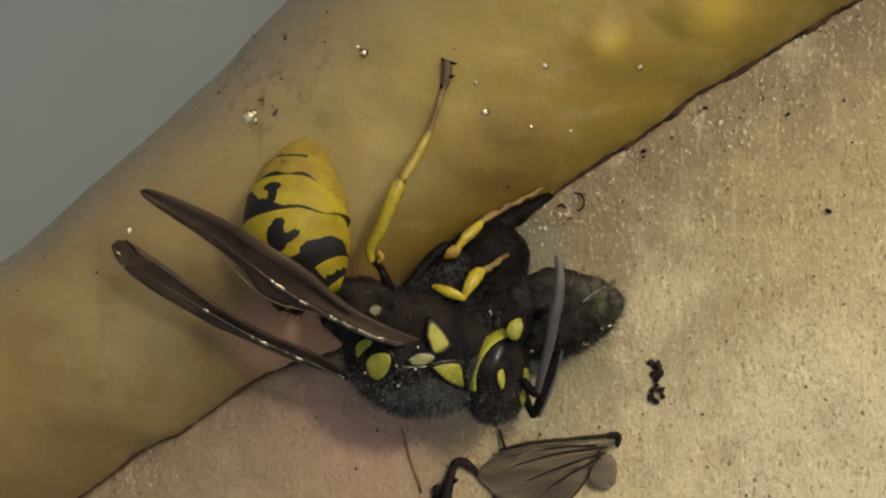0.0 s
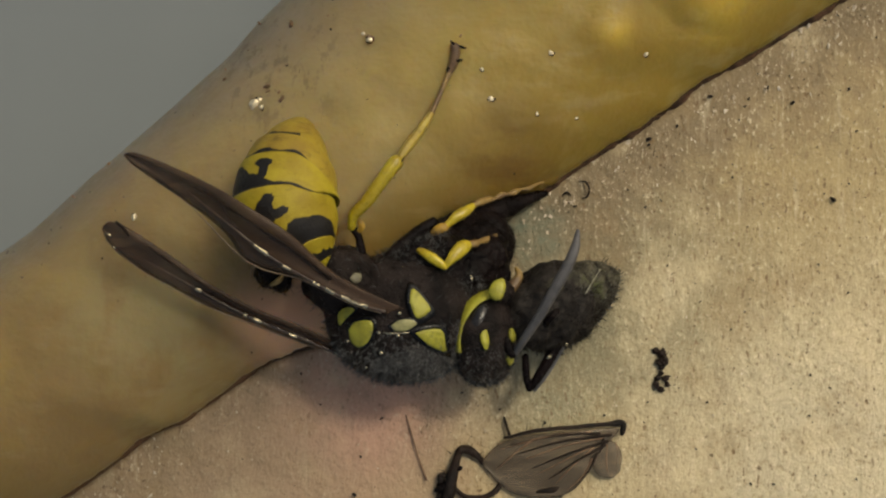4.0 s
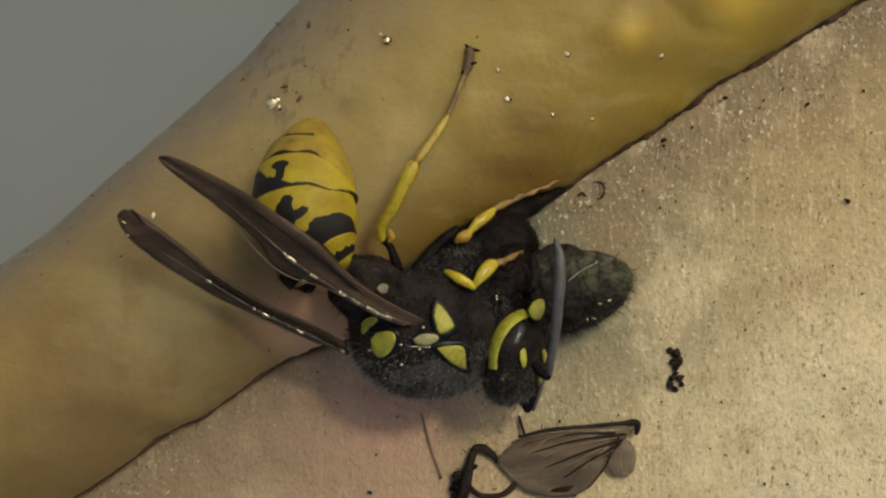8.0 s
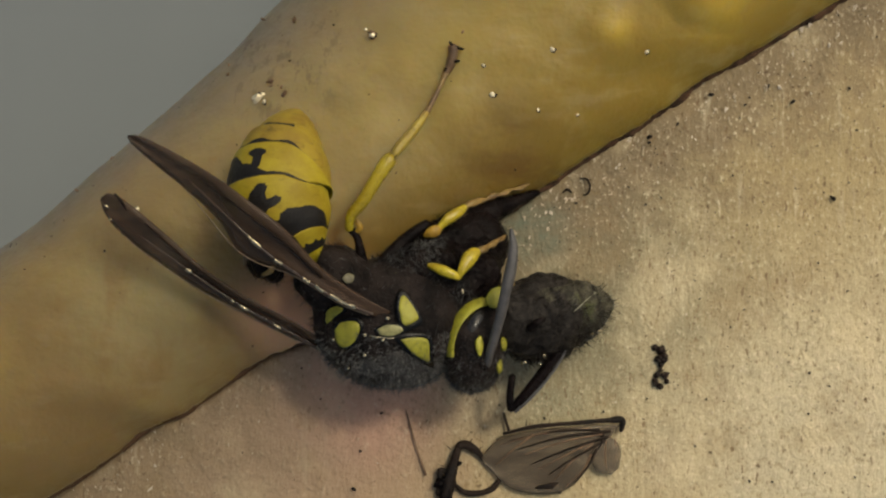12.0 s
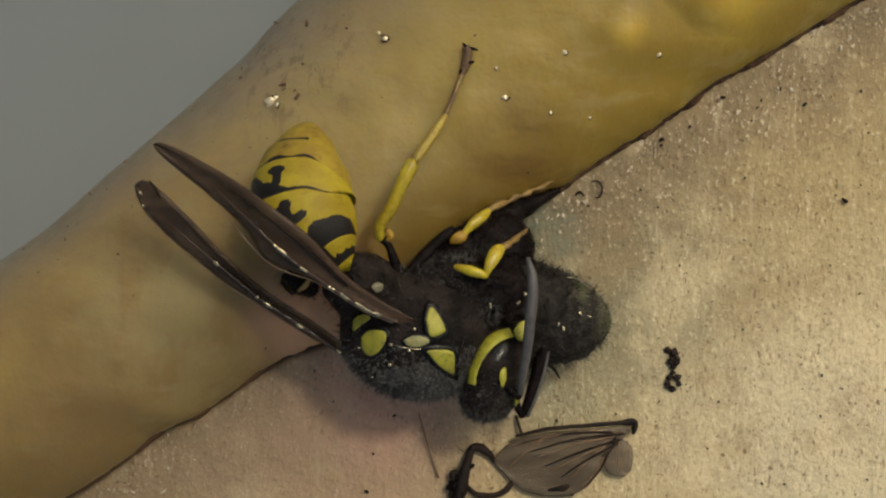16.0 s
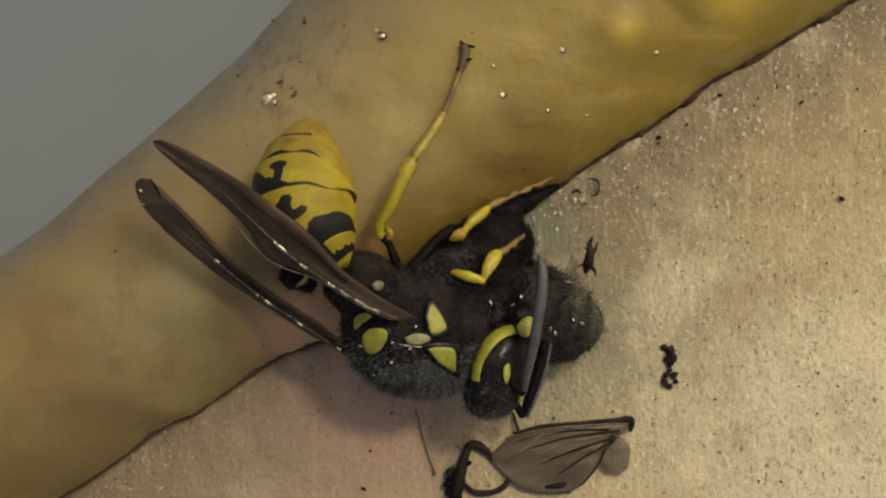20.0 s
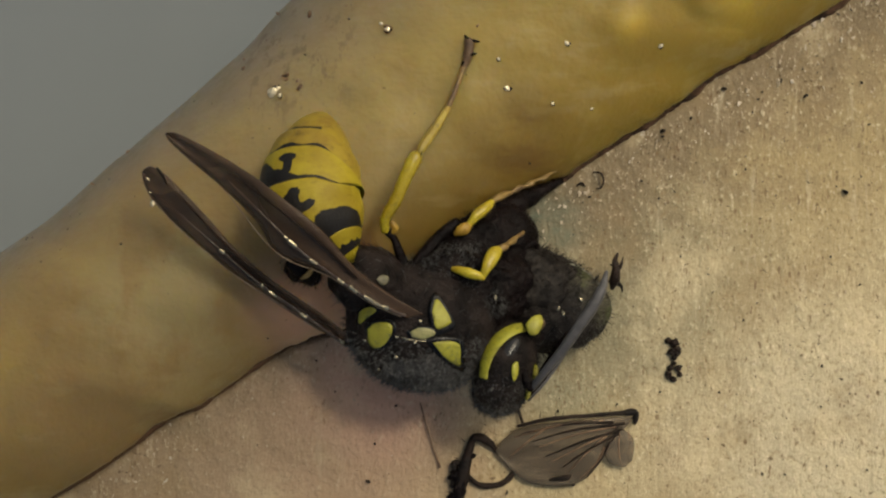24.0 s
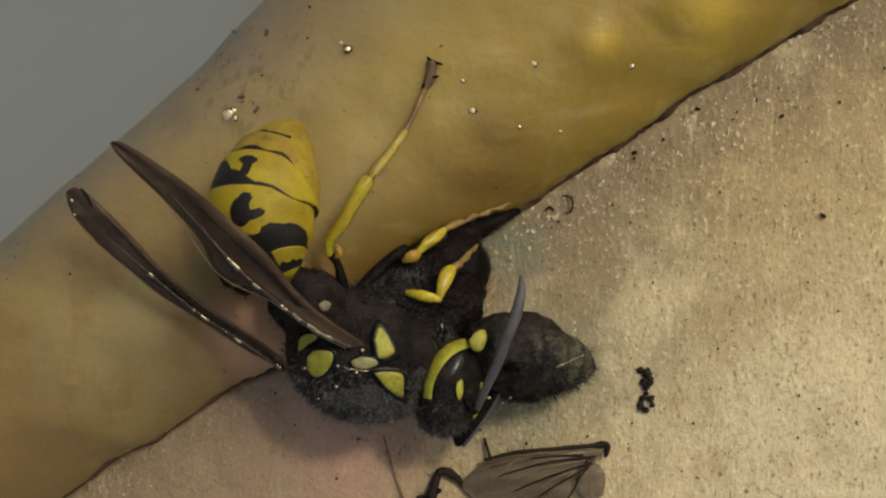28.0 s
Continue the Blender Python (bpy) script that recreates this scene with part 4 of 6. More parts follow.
        part("mandible", bm, AMBER if y < 0 else BLACK, head)
    return head


def build_antennae(head):
    # the upper one: a long smoky lash
    bm = bmesh.new()
    tube(bm, [(*(2.44, -4.40, 4.3), 0.11), (*(2.55, -3.74, 4.8), 0.13), (*(2.71, -2.93, 5.2), 0.155), (*(2.83, -2.05, 5.5), 0.175), (*(2.95, -1.19, 5.6), 0.175),
              (*(2.96, -0.59, 5.6), 0.14), (*(2.87, -0.12, 5.5), 0.06)], 6, 12, 1, 0.10)
    one = part("antenna", bm, SMOKE, wasp, "long smoky grey antenna", (2.44, -4.40, 4.3))
    bm = bmesh.new()
    tube(bm, [(*(2.01, -4.01, 4.3), 0.13), (*(2.22, -4.29, 4.4), 0.15), (*(2.44, -4.44, 4.3), 0.14)], 5, 10)
    part("scape", bm, BLACK, one)
    # the lower one: bent at the elbow
    bm = bmesh.new()
    tube(bm, [(*(2.58, -5.39, 2.4), 0.12), (*(2.85, -4.74, 2.5), 0.18), (*(3.12, -3.91, 2.6), 0.21), (*(3.32, -3.08, 2.7), 0.19), (*(3.46, -2.35, 2.7), 0.09)], 6, 10)
    two = part("antenna", bm, BLACK, wasp, "black bent antenna", (2.58, -5.39, 2.4))
    bm = bmesh.new()
    tube(bm, [(*(2.73, -5.44, 2.42), 0.05), (*(3.02, -4.77, 2.52), 0.08), (*(3.28, -3.94, 2.62), 0.10), (*(3.46, -3.11, 2.72), 0.09), (*(3.53, -2.44, 2.72), 0.04)], 6, 8)
    part("antenna_rim", bm, SMOKE, two, "paler outer rim")
    bm = bmesh.new()
    tube(bm, [(*(2.21, -4.36, 2.6), 0.12), (*(2.38, -5.01, 2.5), 0.13), (*(2.58, -5.42, 2.4), 0.13)], 5, 10)
    part("scape", bm, BLACK, two)
    return one, two


def build_legs():
    # hind leg: yellow shin and brownish foot
    bm = bmesh.new()
    tube(bm, [(*(-2.07, 0.30, 3.9), 0.13), (*(-2.06, 0.73, 4.1), 0.17), (*(-1.75, 1.22, 4.25), 0.20), (*(-1.45, 1.87, 4.35), 0.21), (*(-1.20, 2.40, 4.35), 0.235), (*(-1.06, 2.65, 4.3), 0.225), (*(-1.01, 2.74, 4.28), 0.16)], 5, 12)
    shin = part("hind_shin", bm, YELLOW, wasp, "bright yellow shin", (-1.99, 0.28, 3.9))
    bm = bmesh.new()
    tube(bm, [(*(-1.41, -1.06, 3.6), 0.2), (*(-1.64, -0.34, 3.75), 0.16), (*(-1.78, 0.05, 3.8), 0.12), (*(-1.98, 0.30, 3.85), 0.14)], 5, 10)
    part("hind_thigh", bm, BLACK, shin)
    bm = bmesh.new()
    tube(bm, [(*(-1.88, 0.22, 3.85), 0.07), (*(-1.74, 0.40, 3.95), 0.10), (*(-1.86, 0.60, 4.02), 0.09)], 4, 8, 1, 0.2)
    part("knee_cap", bm, ORANGE, shin, "amber knee")
    for a, b in (((-1.16, 2.62, 4.45), (-1.02, 2.86, 4.47)), ((-0.94, 2.60, 4.46), (-0.86, 2.84, 4.44))):
        bm = bmesh.new()
        bristle(bm, a, Vector(b) - Vector(a), 0.30, 0.04)
        part("shin_spur", bm, GRIT, shin, "short dark spur")
    fur("shin_hair", [shin], 160, (0.05, 0.13), 0.006, AMBER, shin, "fine amber hair", 31, (0.3, 0.7, 0))
    bm = bmesh.new()
    tube(bm, [(*(-1.03, 2.67, 4.3), 0.09), (*(-0.80, 3.04, 4.2), 0.15), (*(-0.40, 3.64, 3.9), 0.145), (*(-0.04, 4.24, 3.6), 0.11)], 5, 10, 1, 0.15)
    foot = part("hind_foot", bm, TARSUS, wasp, "yellow and amber foot", (-1.06, 2.62, 4.3))
    bm = bmesh.new()
    tube(bm, [(*(-0.05, 4.21, 3.6), 0.09), (*(0.14, 4.69, 3.4), 0.08), (*(0.34, 5.26, 3.15), 0.08), (*(0.50, 5.66, 2.98), 0.10)], 5, 8, 1, 0.3)
    part("foot_joints", bm, AMBER, foot)
    bm = bmesh.new()
    tube(bm, [(*(0.44, 5.54, 3.02), 0.08), (*(0.55, 5.82, 3.02), 0.13), (*(0.64, 6.15, 3.04), 0.17), (*(0.64, 6.48, 3.04), 0.15)], 5, 8, 1, 0.35)
    part("foot_tip", bm, UMBER, foot, "brown swollen foot tip")
    bm = bmesh.new()
    for root, way in (((0.66, 6.46, 3.12), (0.32, -0.06, -0.02)), ((0.60, 6.48, 3.12), (-0.12, 0.14, -0.02)), ((0.68, 5.98, 3.12), (0.20, 0.05, 0.0)), ((0.46, 5.76, 3.08), (-0.06, -0.12, 0.0))):
        p, q = Vector(root), Vector(way)
        tube(bm, [(*p, 0.055), (*(p + q * 0.6), 0.05), (*(p + q), 0.02)], 3, 6)
    part("claw", bm, BLACK, foot)
    bm = bmesh.new()
    mass(bm, (0.93, -1.26, 2.7), [(*(-0.70, -1.25, 3.2), 0.8), (*(0.02, -1.28, 3.3), 0.85), (*(0.11, -0.85, 2.8), 0.6), (*(0.65, -1.15, 3.2), 0.85), (*(1.02, -0.75, 2.5), 0.6), (*(1.67, -0.68, 2.4), 0.6), (*(2.09, -0.72, 2.3), 0.6),
                                (*(1.93, -1.35, 2.7), 0.75), (*(1.20, -1.34, 3), 0.75), (*(0.56, -1.70, 3.2), 0.8), (*(1.11, -2.16, 2.9), 0.8), (*(1.84, -1.99, 2.7), 0.6)], 0.20, 6, 3, 0.20)
    breast = part("breast", bm, BLACK, wasp, "black breast between the legs")
    fur("breast_hair", [breast], 900, (0.10, 0.30), 0.0065, SOOT, wasp, "sooty hair on the breast", 41, (0.2, 0.2, 0), 0.6)
    fur("brow_tuft", [breast], 150, (0.22, 0.42), 0.0075, HOAR, wasp, "pale tuft of hair above the brow", 44, (0.1, -0.2, 0.4), 0.35,
        lambda x, y, z: 1.0 if math.hypot(x - 1.3, y + 1.95) < 0.45 else 0.0)
    fur("grey_down", [breast], 900, (0.12, 0.34), 0.0065, HOAR, wasp, "grey down between breast and back", 42, (-0.2, 0.3, 0), 0.6,
        lambda x, y, z: 1.0 if y > -1.75 - 0.2 * x and x < 0.9 else 0.02)
    for p, q, turn in (((1.83, -0.74, 2.95), 0.33, 25), ((1.40, -1.63, 3.65), 0.36, -30), ((2.19, -1.07, 3), 0.3, 60)):
        bm = bmesh.new()
        blob(bm, p, (q * 1.7, q * 0.7, q * 0.6), turn, 0.3, 3, q * 9)
        part("hip_joint", bm, BLACK, wasp, "black glossy hip joint")
    # beads added to give the black breast its highlights
    for p in ((2.18, -0.83, 3.25), (1.96, -1.11, 3.5), (1.44, -1.76, 3.9), (1.72, -1.22, 3.55), (1.98, -1.62, 3.45), (0.72, -1.62, 4.05), (1.30, -0.40, 3.0), (2.02, -1.45, 3.5)):
        bm = bmesh.new()
        blob(bm, p, (0.10, 0.045, 0.04), 200 * p[0] % 180, 0.6, 3, p[0])
        part("glint_bead", bm, GLINT, wasp, "tiny glossy bead added for a glint")
    # middle leg along the seam
    bm = bmesh.new()
    tube(bm, [(*(-1.23, -0.87, 3.8), 0.16), (*(-0.70, -0.25, 3.6), 0.2), (*(-0.16, 0.29, 3.3), 0.2), (*(0.25, 0.60, 3.1), 0.18)], 5, 10)
    mid = part("middle_thigh", bm, BLACK, wasp, "", (-1.23, -0.87, 3.8))
    bm = bmesh.new()
    tube(bm, [(*(0.55, 0.44, 3.17), 0.10), (*(0.70, 0.62, 3.15), 0.12), (*(0.86, 0.82, 3.1), 0.17), (*(1.12, 1.02, 2.95), 0.18), (*(1.38, 1.26, 2.7), 0.11)], 5, 10, 1, 0.25)
    shank = part("middle_shin", bm, YELLOW, mid, "yellow shin")
    bm = bmesh.new()
    tube(bm, [(*(0.18, 0.22, 3.13), 0.10), (*(0.36, 0.33, 3.2), 0.19), (*(0.52, 0.42, 3.2), 0.19), (*(0.64, 0.50, 3.15), 0.10)], 5, 10, 1, 0.25)
    part("middle_knee", bm, ORANGE, mid, "amber knee")
    fur("shin_hair", [shank], 120, (0.06, 0.16), 0.006, AMBER, mid, "fine amber hair", 32, (0.5, 0.3, 0))
    bm = bmesh.new()
    tube(bm, [(*(1.35, 1.22, 2.7), 0.07), (*(1.61, 1.41, 2.5), 0.13), (*(1.91, 1.53, 2.2), 0.11), (*(2.06, 1.58, 2.1), 0.06), (*(2.29, 1.74, 1.9), 0.11), (*(2.48, 1.78, 1.75), 0.06), (*(2.71, 1.88, 1.6), 0.10), (*(2.91, 2.00, 1.4), 0.05), (*(3.14, 2.06, 1.25), 0.08), (*(3.40, 2.24, 1), 0.05), (*(3.66, 2.34, 0.8), 0.04)], 4, 8, 1, 0.4)
    part("middle_foot_joints", bm, AMBER, mid, "amber foot joints")
    # black wedge below the amber foot joints, along the seam
    bm = bmesh.new()
    tube(bm, [(*(0.11, 0.11, 2.5), 0.32), (*(1.13, 0.66, 2), 0.50), (*(1.97, 1.10, 1.5), 0.48), (*(2.55, 1.40, 1.2), 0.34), (*(3.81, 2.03, 0.6), 0.10)], 5, 12, 1, 0.35)
    part("black_wedge", bm, BLACK, mid)
    bm = bmesh.new()
    mass(bm, (1.13, 0.02, 2), [(*(-0.22, -0.49, 2.6), 0.5), (*(0.29, -0.17, 2.3), 0.6), (*(0.51, -0.62, 2.3), 0.6), (*(1.13, 0.20, 2), 0.7), (*(1.31, -0.44, 2), 0.8), (*(1.78, 0.58, 1.7), 0.6), (*(2.25, 0.20, 1.7), 0.55), (*(2.06, -0.26, 1.8), 0.6)], 0.08, 5, 8, 0.28)
    hip = part("middle_hip", bm, BLACK, mid, "black hip of the middle leg")
    fur("hip_hair", [hip], 900, (0.10, 0.30), 0.0065, SOOT, mid, "sooty hair", 43, (0.3, 0.2, 0), 0.6)
    # fore leg: a yellow bend that grips the fly
    bm = bmesh.new()
    tube(bm, [(*(0.20, -0.70, 4.2), 0.08), (*(0.41, -0.75, 4.35), 0.13), (*(0.70, -0.83, 4.5), 0.165), (*(0.99, -0.91, 4.52), 0.15), (*(1.20, -0.99, 4.5), 0.09)], 5, 10, 0.8, 0.2)
    fore = part("fore_thigh", bm, YELLOW, wasp, "yellow bent foreleg", (1.16, -0.86, 4.4))
    bm = bmesh.new()
    tube(bm, [(*(1.14, -0.99, 4.5), 0.08), (*(1.27, -0.70, 4.5), 0.16), (*(1.43, -0.37, 4.35), 0.235), (*(1.58, -0.18, 4.2), 0.21), (*(1.70, -0.09, 4.1), 0.12)], 5, 10, 0.8, 0.15)
    fore_shin = part("fore_shin", bm, YELLOW, fore, "", (1.16, -0.97, 4.5))
    bm = bmesh.new()
    tube(bm, [(*(1.67, -0.11, 4.1), 0.10), (*(1.85, -0.02, 3.9), 0.13), (*(1.99, 0.09, 3.65), 0.08), (*(2.16, 0.20, 3.3), 0.12), (*(2.28, 0.31, 3), 0.07), (*(2.44, 0.40, 2.7), 0.08), (*(2.56, 0.53, 2.4), 0.03)], 5, 8, 1, 0.35)
    fore_foot = part("fore_foot", bm, AMBER, fore, "dull amber foot", (1.16, -0.97, 4.5))
    return shin, foot, fore, mid, fore_shin, fore_foot


build_thorax()
abdomen = build_abdomen()
wing_up, wing_low = build_wings()
head = build_head()
antenna_up, antenna_low = build_antennae(head)
hind_shin, hind_foot, fore_leg, middle_leg, fore_shin, fore_foot = build_legs()

# ---- the fly ----
fly = thing("fly", (4.08, -2.20, 2), "dark bristly dead fly held in the wasp's jaws", "fly")


def build_fly():
    c, r, a = Vector((3.48, -2.26, 1.9)), (1.88, 1.60, 1.12), -12
    bm = bmesh.new()
    bmesh.ops.create_icosphere(bm, subdivisions=6, radius=1)
    rear, rings = bm.verts.layers.float.new("rear"), bm.verts.layers.float.new("ring")
    rot = Matrix.Rotation(radians(a), 3, "Z")
    plates = (-1.0, -0.42, -0.05, 0.30, 0.60, 0.84, 1.01)
    for v in bm.verts:
        d = v.co.copy()
        x = d.x + 0.05 * noise.noise(d * 2.4) + 0.05 * d.y
        k = max(i for i in range(6) if x >= plates[i] or i == 0)
        u = min(1.0, max(0.0, (x - plates[k]) / (plates[k + 1] - plates[k])))
        v[rear] = 0.36 + 0.30 * d.x + 0.42 * d.y
        v[rings] = max(0.0, 1 - u / 0.16) ** 2
        step = 0.955 + 0.06 * u ** 0.6 if x < 0.97 else 0.96
        groove = 0.05 * math.exp(-((math.atan2(d.y, d.z + 1e-6) - 0.96) / 0.10) ** 2) if d.x < 0.9 else 0
        taper = (1 - 0.30 * d.x) * (1 + 0.10 * (1 - d.y * d.y - d.z * d.z)) * step * (1 - groove)
        skin = 1 + 0.05 * noise.noise(d * 2) + 0.012 * noise.noise(d * 9)
        bx = math.copysign(abs(d.x) ** 0.85, d.x)
        v.co = c + rot @ Vector((bx * r[0] * skin, d.y * r[1] * taper * skin, d.z * r[2] * taper * skin))
    belly = part("fly_abdomen", bm, FLYSKIN, fly, "dark grey-olive bristly abdomen")

    def out(d, lift=1.0):
        return c + rot @ Vector((d.x * r[0] * lift, d.y * r[1] * (1 - 0.30 * d.x) * lift, d.z * r[2] * (1 - 0.30 * d.x) * lift))

    # pale plate edges on the flank that turns up when the wasp rolls its prey
    bm = bmesh.new()
    tube(bm, [(*out(Vector(q).normalized(), 1.035), 0.014 + 0.014 * (k % 2)) for k, q in enumerate(((0.10, 0.866, 0.50), (0.22, 0.89, 0.40), (0.35, 0.896, 0.28), (0.60, 0.80, 0.0)))], 5, 7, 1, 0.5)
    part("plate_edge", bm, SILVER, belly, "pale shiny plate edge")
    fur("bristles", [belly], 800, (0.16, 0.42), 0.007, BLACK, belly, "black bristles", 11, (0.45, -0.1, 0), 0.3)
    fur("dust_hair", [belly], 1600, (0.06, 0.16), 0.0055, HOAR, belly, "short dusty hair", 12, (0.5, 0, 0), 0.4)
    rng = random.Random(11)
    bm = bmesh.new()
    for k in range(1, 6):
        for n in range(46):
            h = 2 * math.pi * n / 46 + rng.uniform(-0.06, 0.06)
            x = plates[k] - 0.02
            q = math.sqrt(max(0.02, 1 - x * x))
            d = Vector((x, math.sin(h) * q, math.cos(h) * q))
            way = rot @ Vector((0.75, d.y, d.z)) + Vector([rng.uniform(-0.2, 0.2) for _ in range(3)])
            bristle(bm, out(d, 0.97), way, rng.uniform(0.25, 0.50), 0.009)
    tagged(part("rim_bristles", bm, BLACK, belly, "long black bristles along the plate edges"), kind="stuff")
    bm = bmesh.new()
    mass(bm, (2.61, -1.61, 1.85), [(*(1.87, -0.94, 1.8), 0.8), (*(2.42, -1.37, 1.9), 1.0), (*(2.89, -1.74, 1.85), 1.15), (*(3.26, -1.98, 1.8), 1.25), (*(2.16, -1.84, 1.6), 0.8)], 0.14, 6, 6, 0.24)
    chest = part("fly_thorax", bm, FLYSKIN, fly, "black glossy thorax")
    fur("bristles", [chest], 1100, (0.14, 0.40), 0.008, BLACK, chest, "black bristles", 13, (0.1, 0.1, 0), 0.4)
    bm = bmesh.new()
    blob(bm, (1.63, -0.69, 1.7), (0.7, 0.6, 0.55), -30, 0.25, 4, 9)
    part("fly_head", bm, BLACK, fly)
    bm = bmesh.new()
    tube(bm, [(*(2.59, -2.74, 2.2), 0.13), (*(2.98, -3.53, 1.9), 0.10), (*(3.38, -3.91, 1.3), 0.06), (*(3.60, -4.28, 0.8), 0.03)], 4, 7)
    part("fly_leg", bm, BLACK, fly)
    bm = bmesh.new()
    tube(bm, [(*(2.39, -0.53, 2.6), 0.14), (*(2.81, -0.26, 2.6), 0.11), (*(2.96, -0.53, 2.5), 0.07), (*(3.13, -0.81, 2.4), 0.04)], 4, 7)
    part("fly_leg", bm, BLACK, fly)
    # glossy beads added for the glints on the fly
    for k, q in enumerate(((1.87, -1.02, 3.42), (2.30, -1.67, 3.4), (2.54, -1.42, 3.3), (4.28, -2.16, 2.9), (4.56, -2.27, 2.85), (3.28, -1.61, 3), (3.55, -2.45, 3.05), (3.70, -2.60, 3.0))):
        bm = bmesh.new()
        blob(bm, q, (0.09, 0.05, 0.045), k * 40, 0.6, 3, k)
        part("glint_bead", bm, GLINT, fly, "tiny glossy bead added for a glint")


build_fly()


# ---- loose pieces on the board and on the sealant ----
def build_lost_wing():
    """The fly's wing that lies on the board."""
    w = thing("severed_wing", (3.93, -7.04, 0.2), "severed grey-brown fly wing lying on the board", "wing")
    bm = bmesh.new()
    blade(bm, [(6.24, -5.99, 0.35), (5.24, -5.99, 0.5), (4.09, -6.08, 0.55), (3.05, -6.20, 0.5), (2.30, -6.40, 0.4), (1.83, -6.76, 0.3), (1.56, -7.13, 0.25)],
          [(5.73, -6.64, 0.3), (5.28, -6.82, 0.45), (5.02, -7.58, 0.4), (4.53, -8.13, 0.3), (3.73, -8.36, 0.25), (2.50, -8.14, 0.25), (1.60, -7.26, 0.22)], 6, 10, 0.02, 0.12)
    blade_ob = part("membrane", bm, FLYWING, w)
    bm = bmesh.new()
    blade(bm, [(5.72, -6.30, 0.35), (6.10, -6.54, 0.4), (6.26, -6.92, 0.35), (6.21, -7.45, 0.25)], [(5.29, -6.60, 0.35), (5.21, -7.05, 0.4), (5.44, -7.56, 0.3), (5.93, -7.70, 0.25)], 6, 6, 0.02, 0.1)
    part("small_lobe", bm, FLYWING, w)
    bm = bmesh.new()
    tube(bm, [(*(2.30, -6.28, 0.5), 0.05), (*(3.33, -6.04, 0.62), 0.07), (*(4.66, -5.91, 0.62), 0.07), (*(5.71, -5.84, 0.5), 0.08), (*(6.00, -5.83, 0.45), 0.12), (*(6.27, -5.83, 0.42), 0.12), (*(6.29, -6.06, 0.38), 0.10), (*(6.26, -6.22, 0.35), 0.06)], 5, 8, 1, 0.3)
    part("leading_vein", bm, GRIT, w, "thick dark leading vein")
    for a, b, c in (((5.90, -6.20, 0.5), (4.27, -6.37, 0.68), (2.77, -6.81, 0.5)), ((5.80, -6.39, 0.5), (4.46, -6.79, 0.66), (3.24, -7.30, 0.5)), ((5.71, -6.53, 0.48), (4.66, -7.08, 0.6), (3.82, -7.67, 0.45)),
                    ((5.51, -6.14, 0.55), (4.08, -6.18, 0.68), (2.48, -6.52, 0.52)), ((5.42, -6.81, 0.5), (5.14, -7.38, 0.5), (4.68, -8.01, 0.35)), ((5.65, -6.24, 0.5), (5.58, -6.62, 0.5), (5.47, -6.82, 0.45))):
        bm = bmesh.new()
        tube(bm, [(*a, 0.045), (*b, 0.036), (*c, 0.016)], 5, 6)
        part("vein", bm, GRIT, w)
    for a, b, c in (((5.62, -6.30, 0.52), (4.35, -6.52, 0.69), (3.05, -6.98, 0.52)), ((5.55, -6.45, 0.5), (4.52, -6.92, 0.65), (3.50, -7.46, 0.49)), ((5.30, -6.62, 0.5), (4.60, -7.20, 0.58), (4.02, -7.84, 0.43)),
                    ((5.20, -6.10, 0.57), (3.70, -6.24, 0.68), (2.20, -6.66, 0.48)), ((3.30, -6.30, 0.64), (2.60, -6.85, 0.5), (2.05, -7.35, 0.36)), ((5.25, -7.00, 0.47), (4.95, -7.55, 0.45), (4.40, -8.10, 0.33)),
                    ((6.05, -6.45, 0.42), (6.10, -6.90, 0.40), (6.02, -7.45, 0.30)), ((5.75, -6.55, 0.42), (5.72, -7.05, 0.42), (5.80, -7.60, 0.30))):
        bm = bmesh.new()
        tube(bm, [(*a, 0.026), (*b, 0.020), (*c, 0.010)], 5, 5, 1, 0.3)
        part("vein", bm, STRAW, w, "fine brown vein")
    bm = bmesh.new()
    tube(bm, [(*(3.39, -8.13, 0.3), 0.04), (*(3.63, -8.08, 0.35), 0.09), (*(3.92, -8.05, 0.35), 0.10), (*(4.19, -7.94, 0.3), 0.03)], 4, 7, 1, 0.5)
    part("torn_rim", bm, GRIT, w, "dark curled rim")
    bm = bmesh.new()
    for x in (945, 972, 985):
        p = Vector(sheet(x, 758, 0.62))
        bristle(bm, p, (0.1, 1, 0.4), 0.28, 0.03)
    part("wing_hairs", bm, GRIT, w)


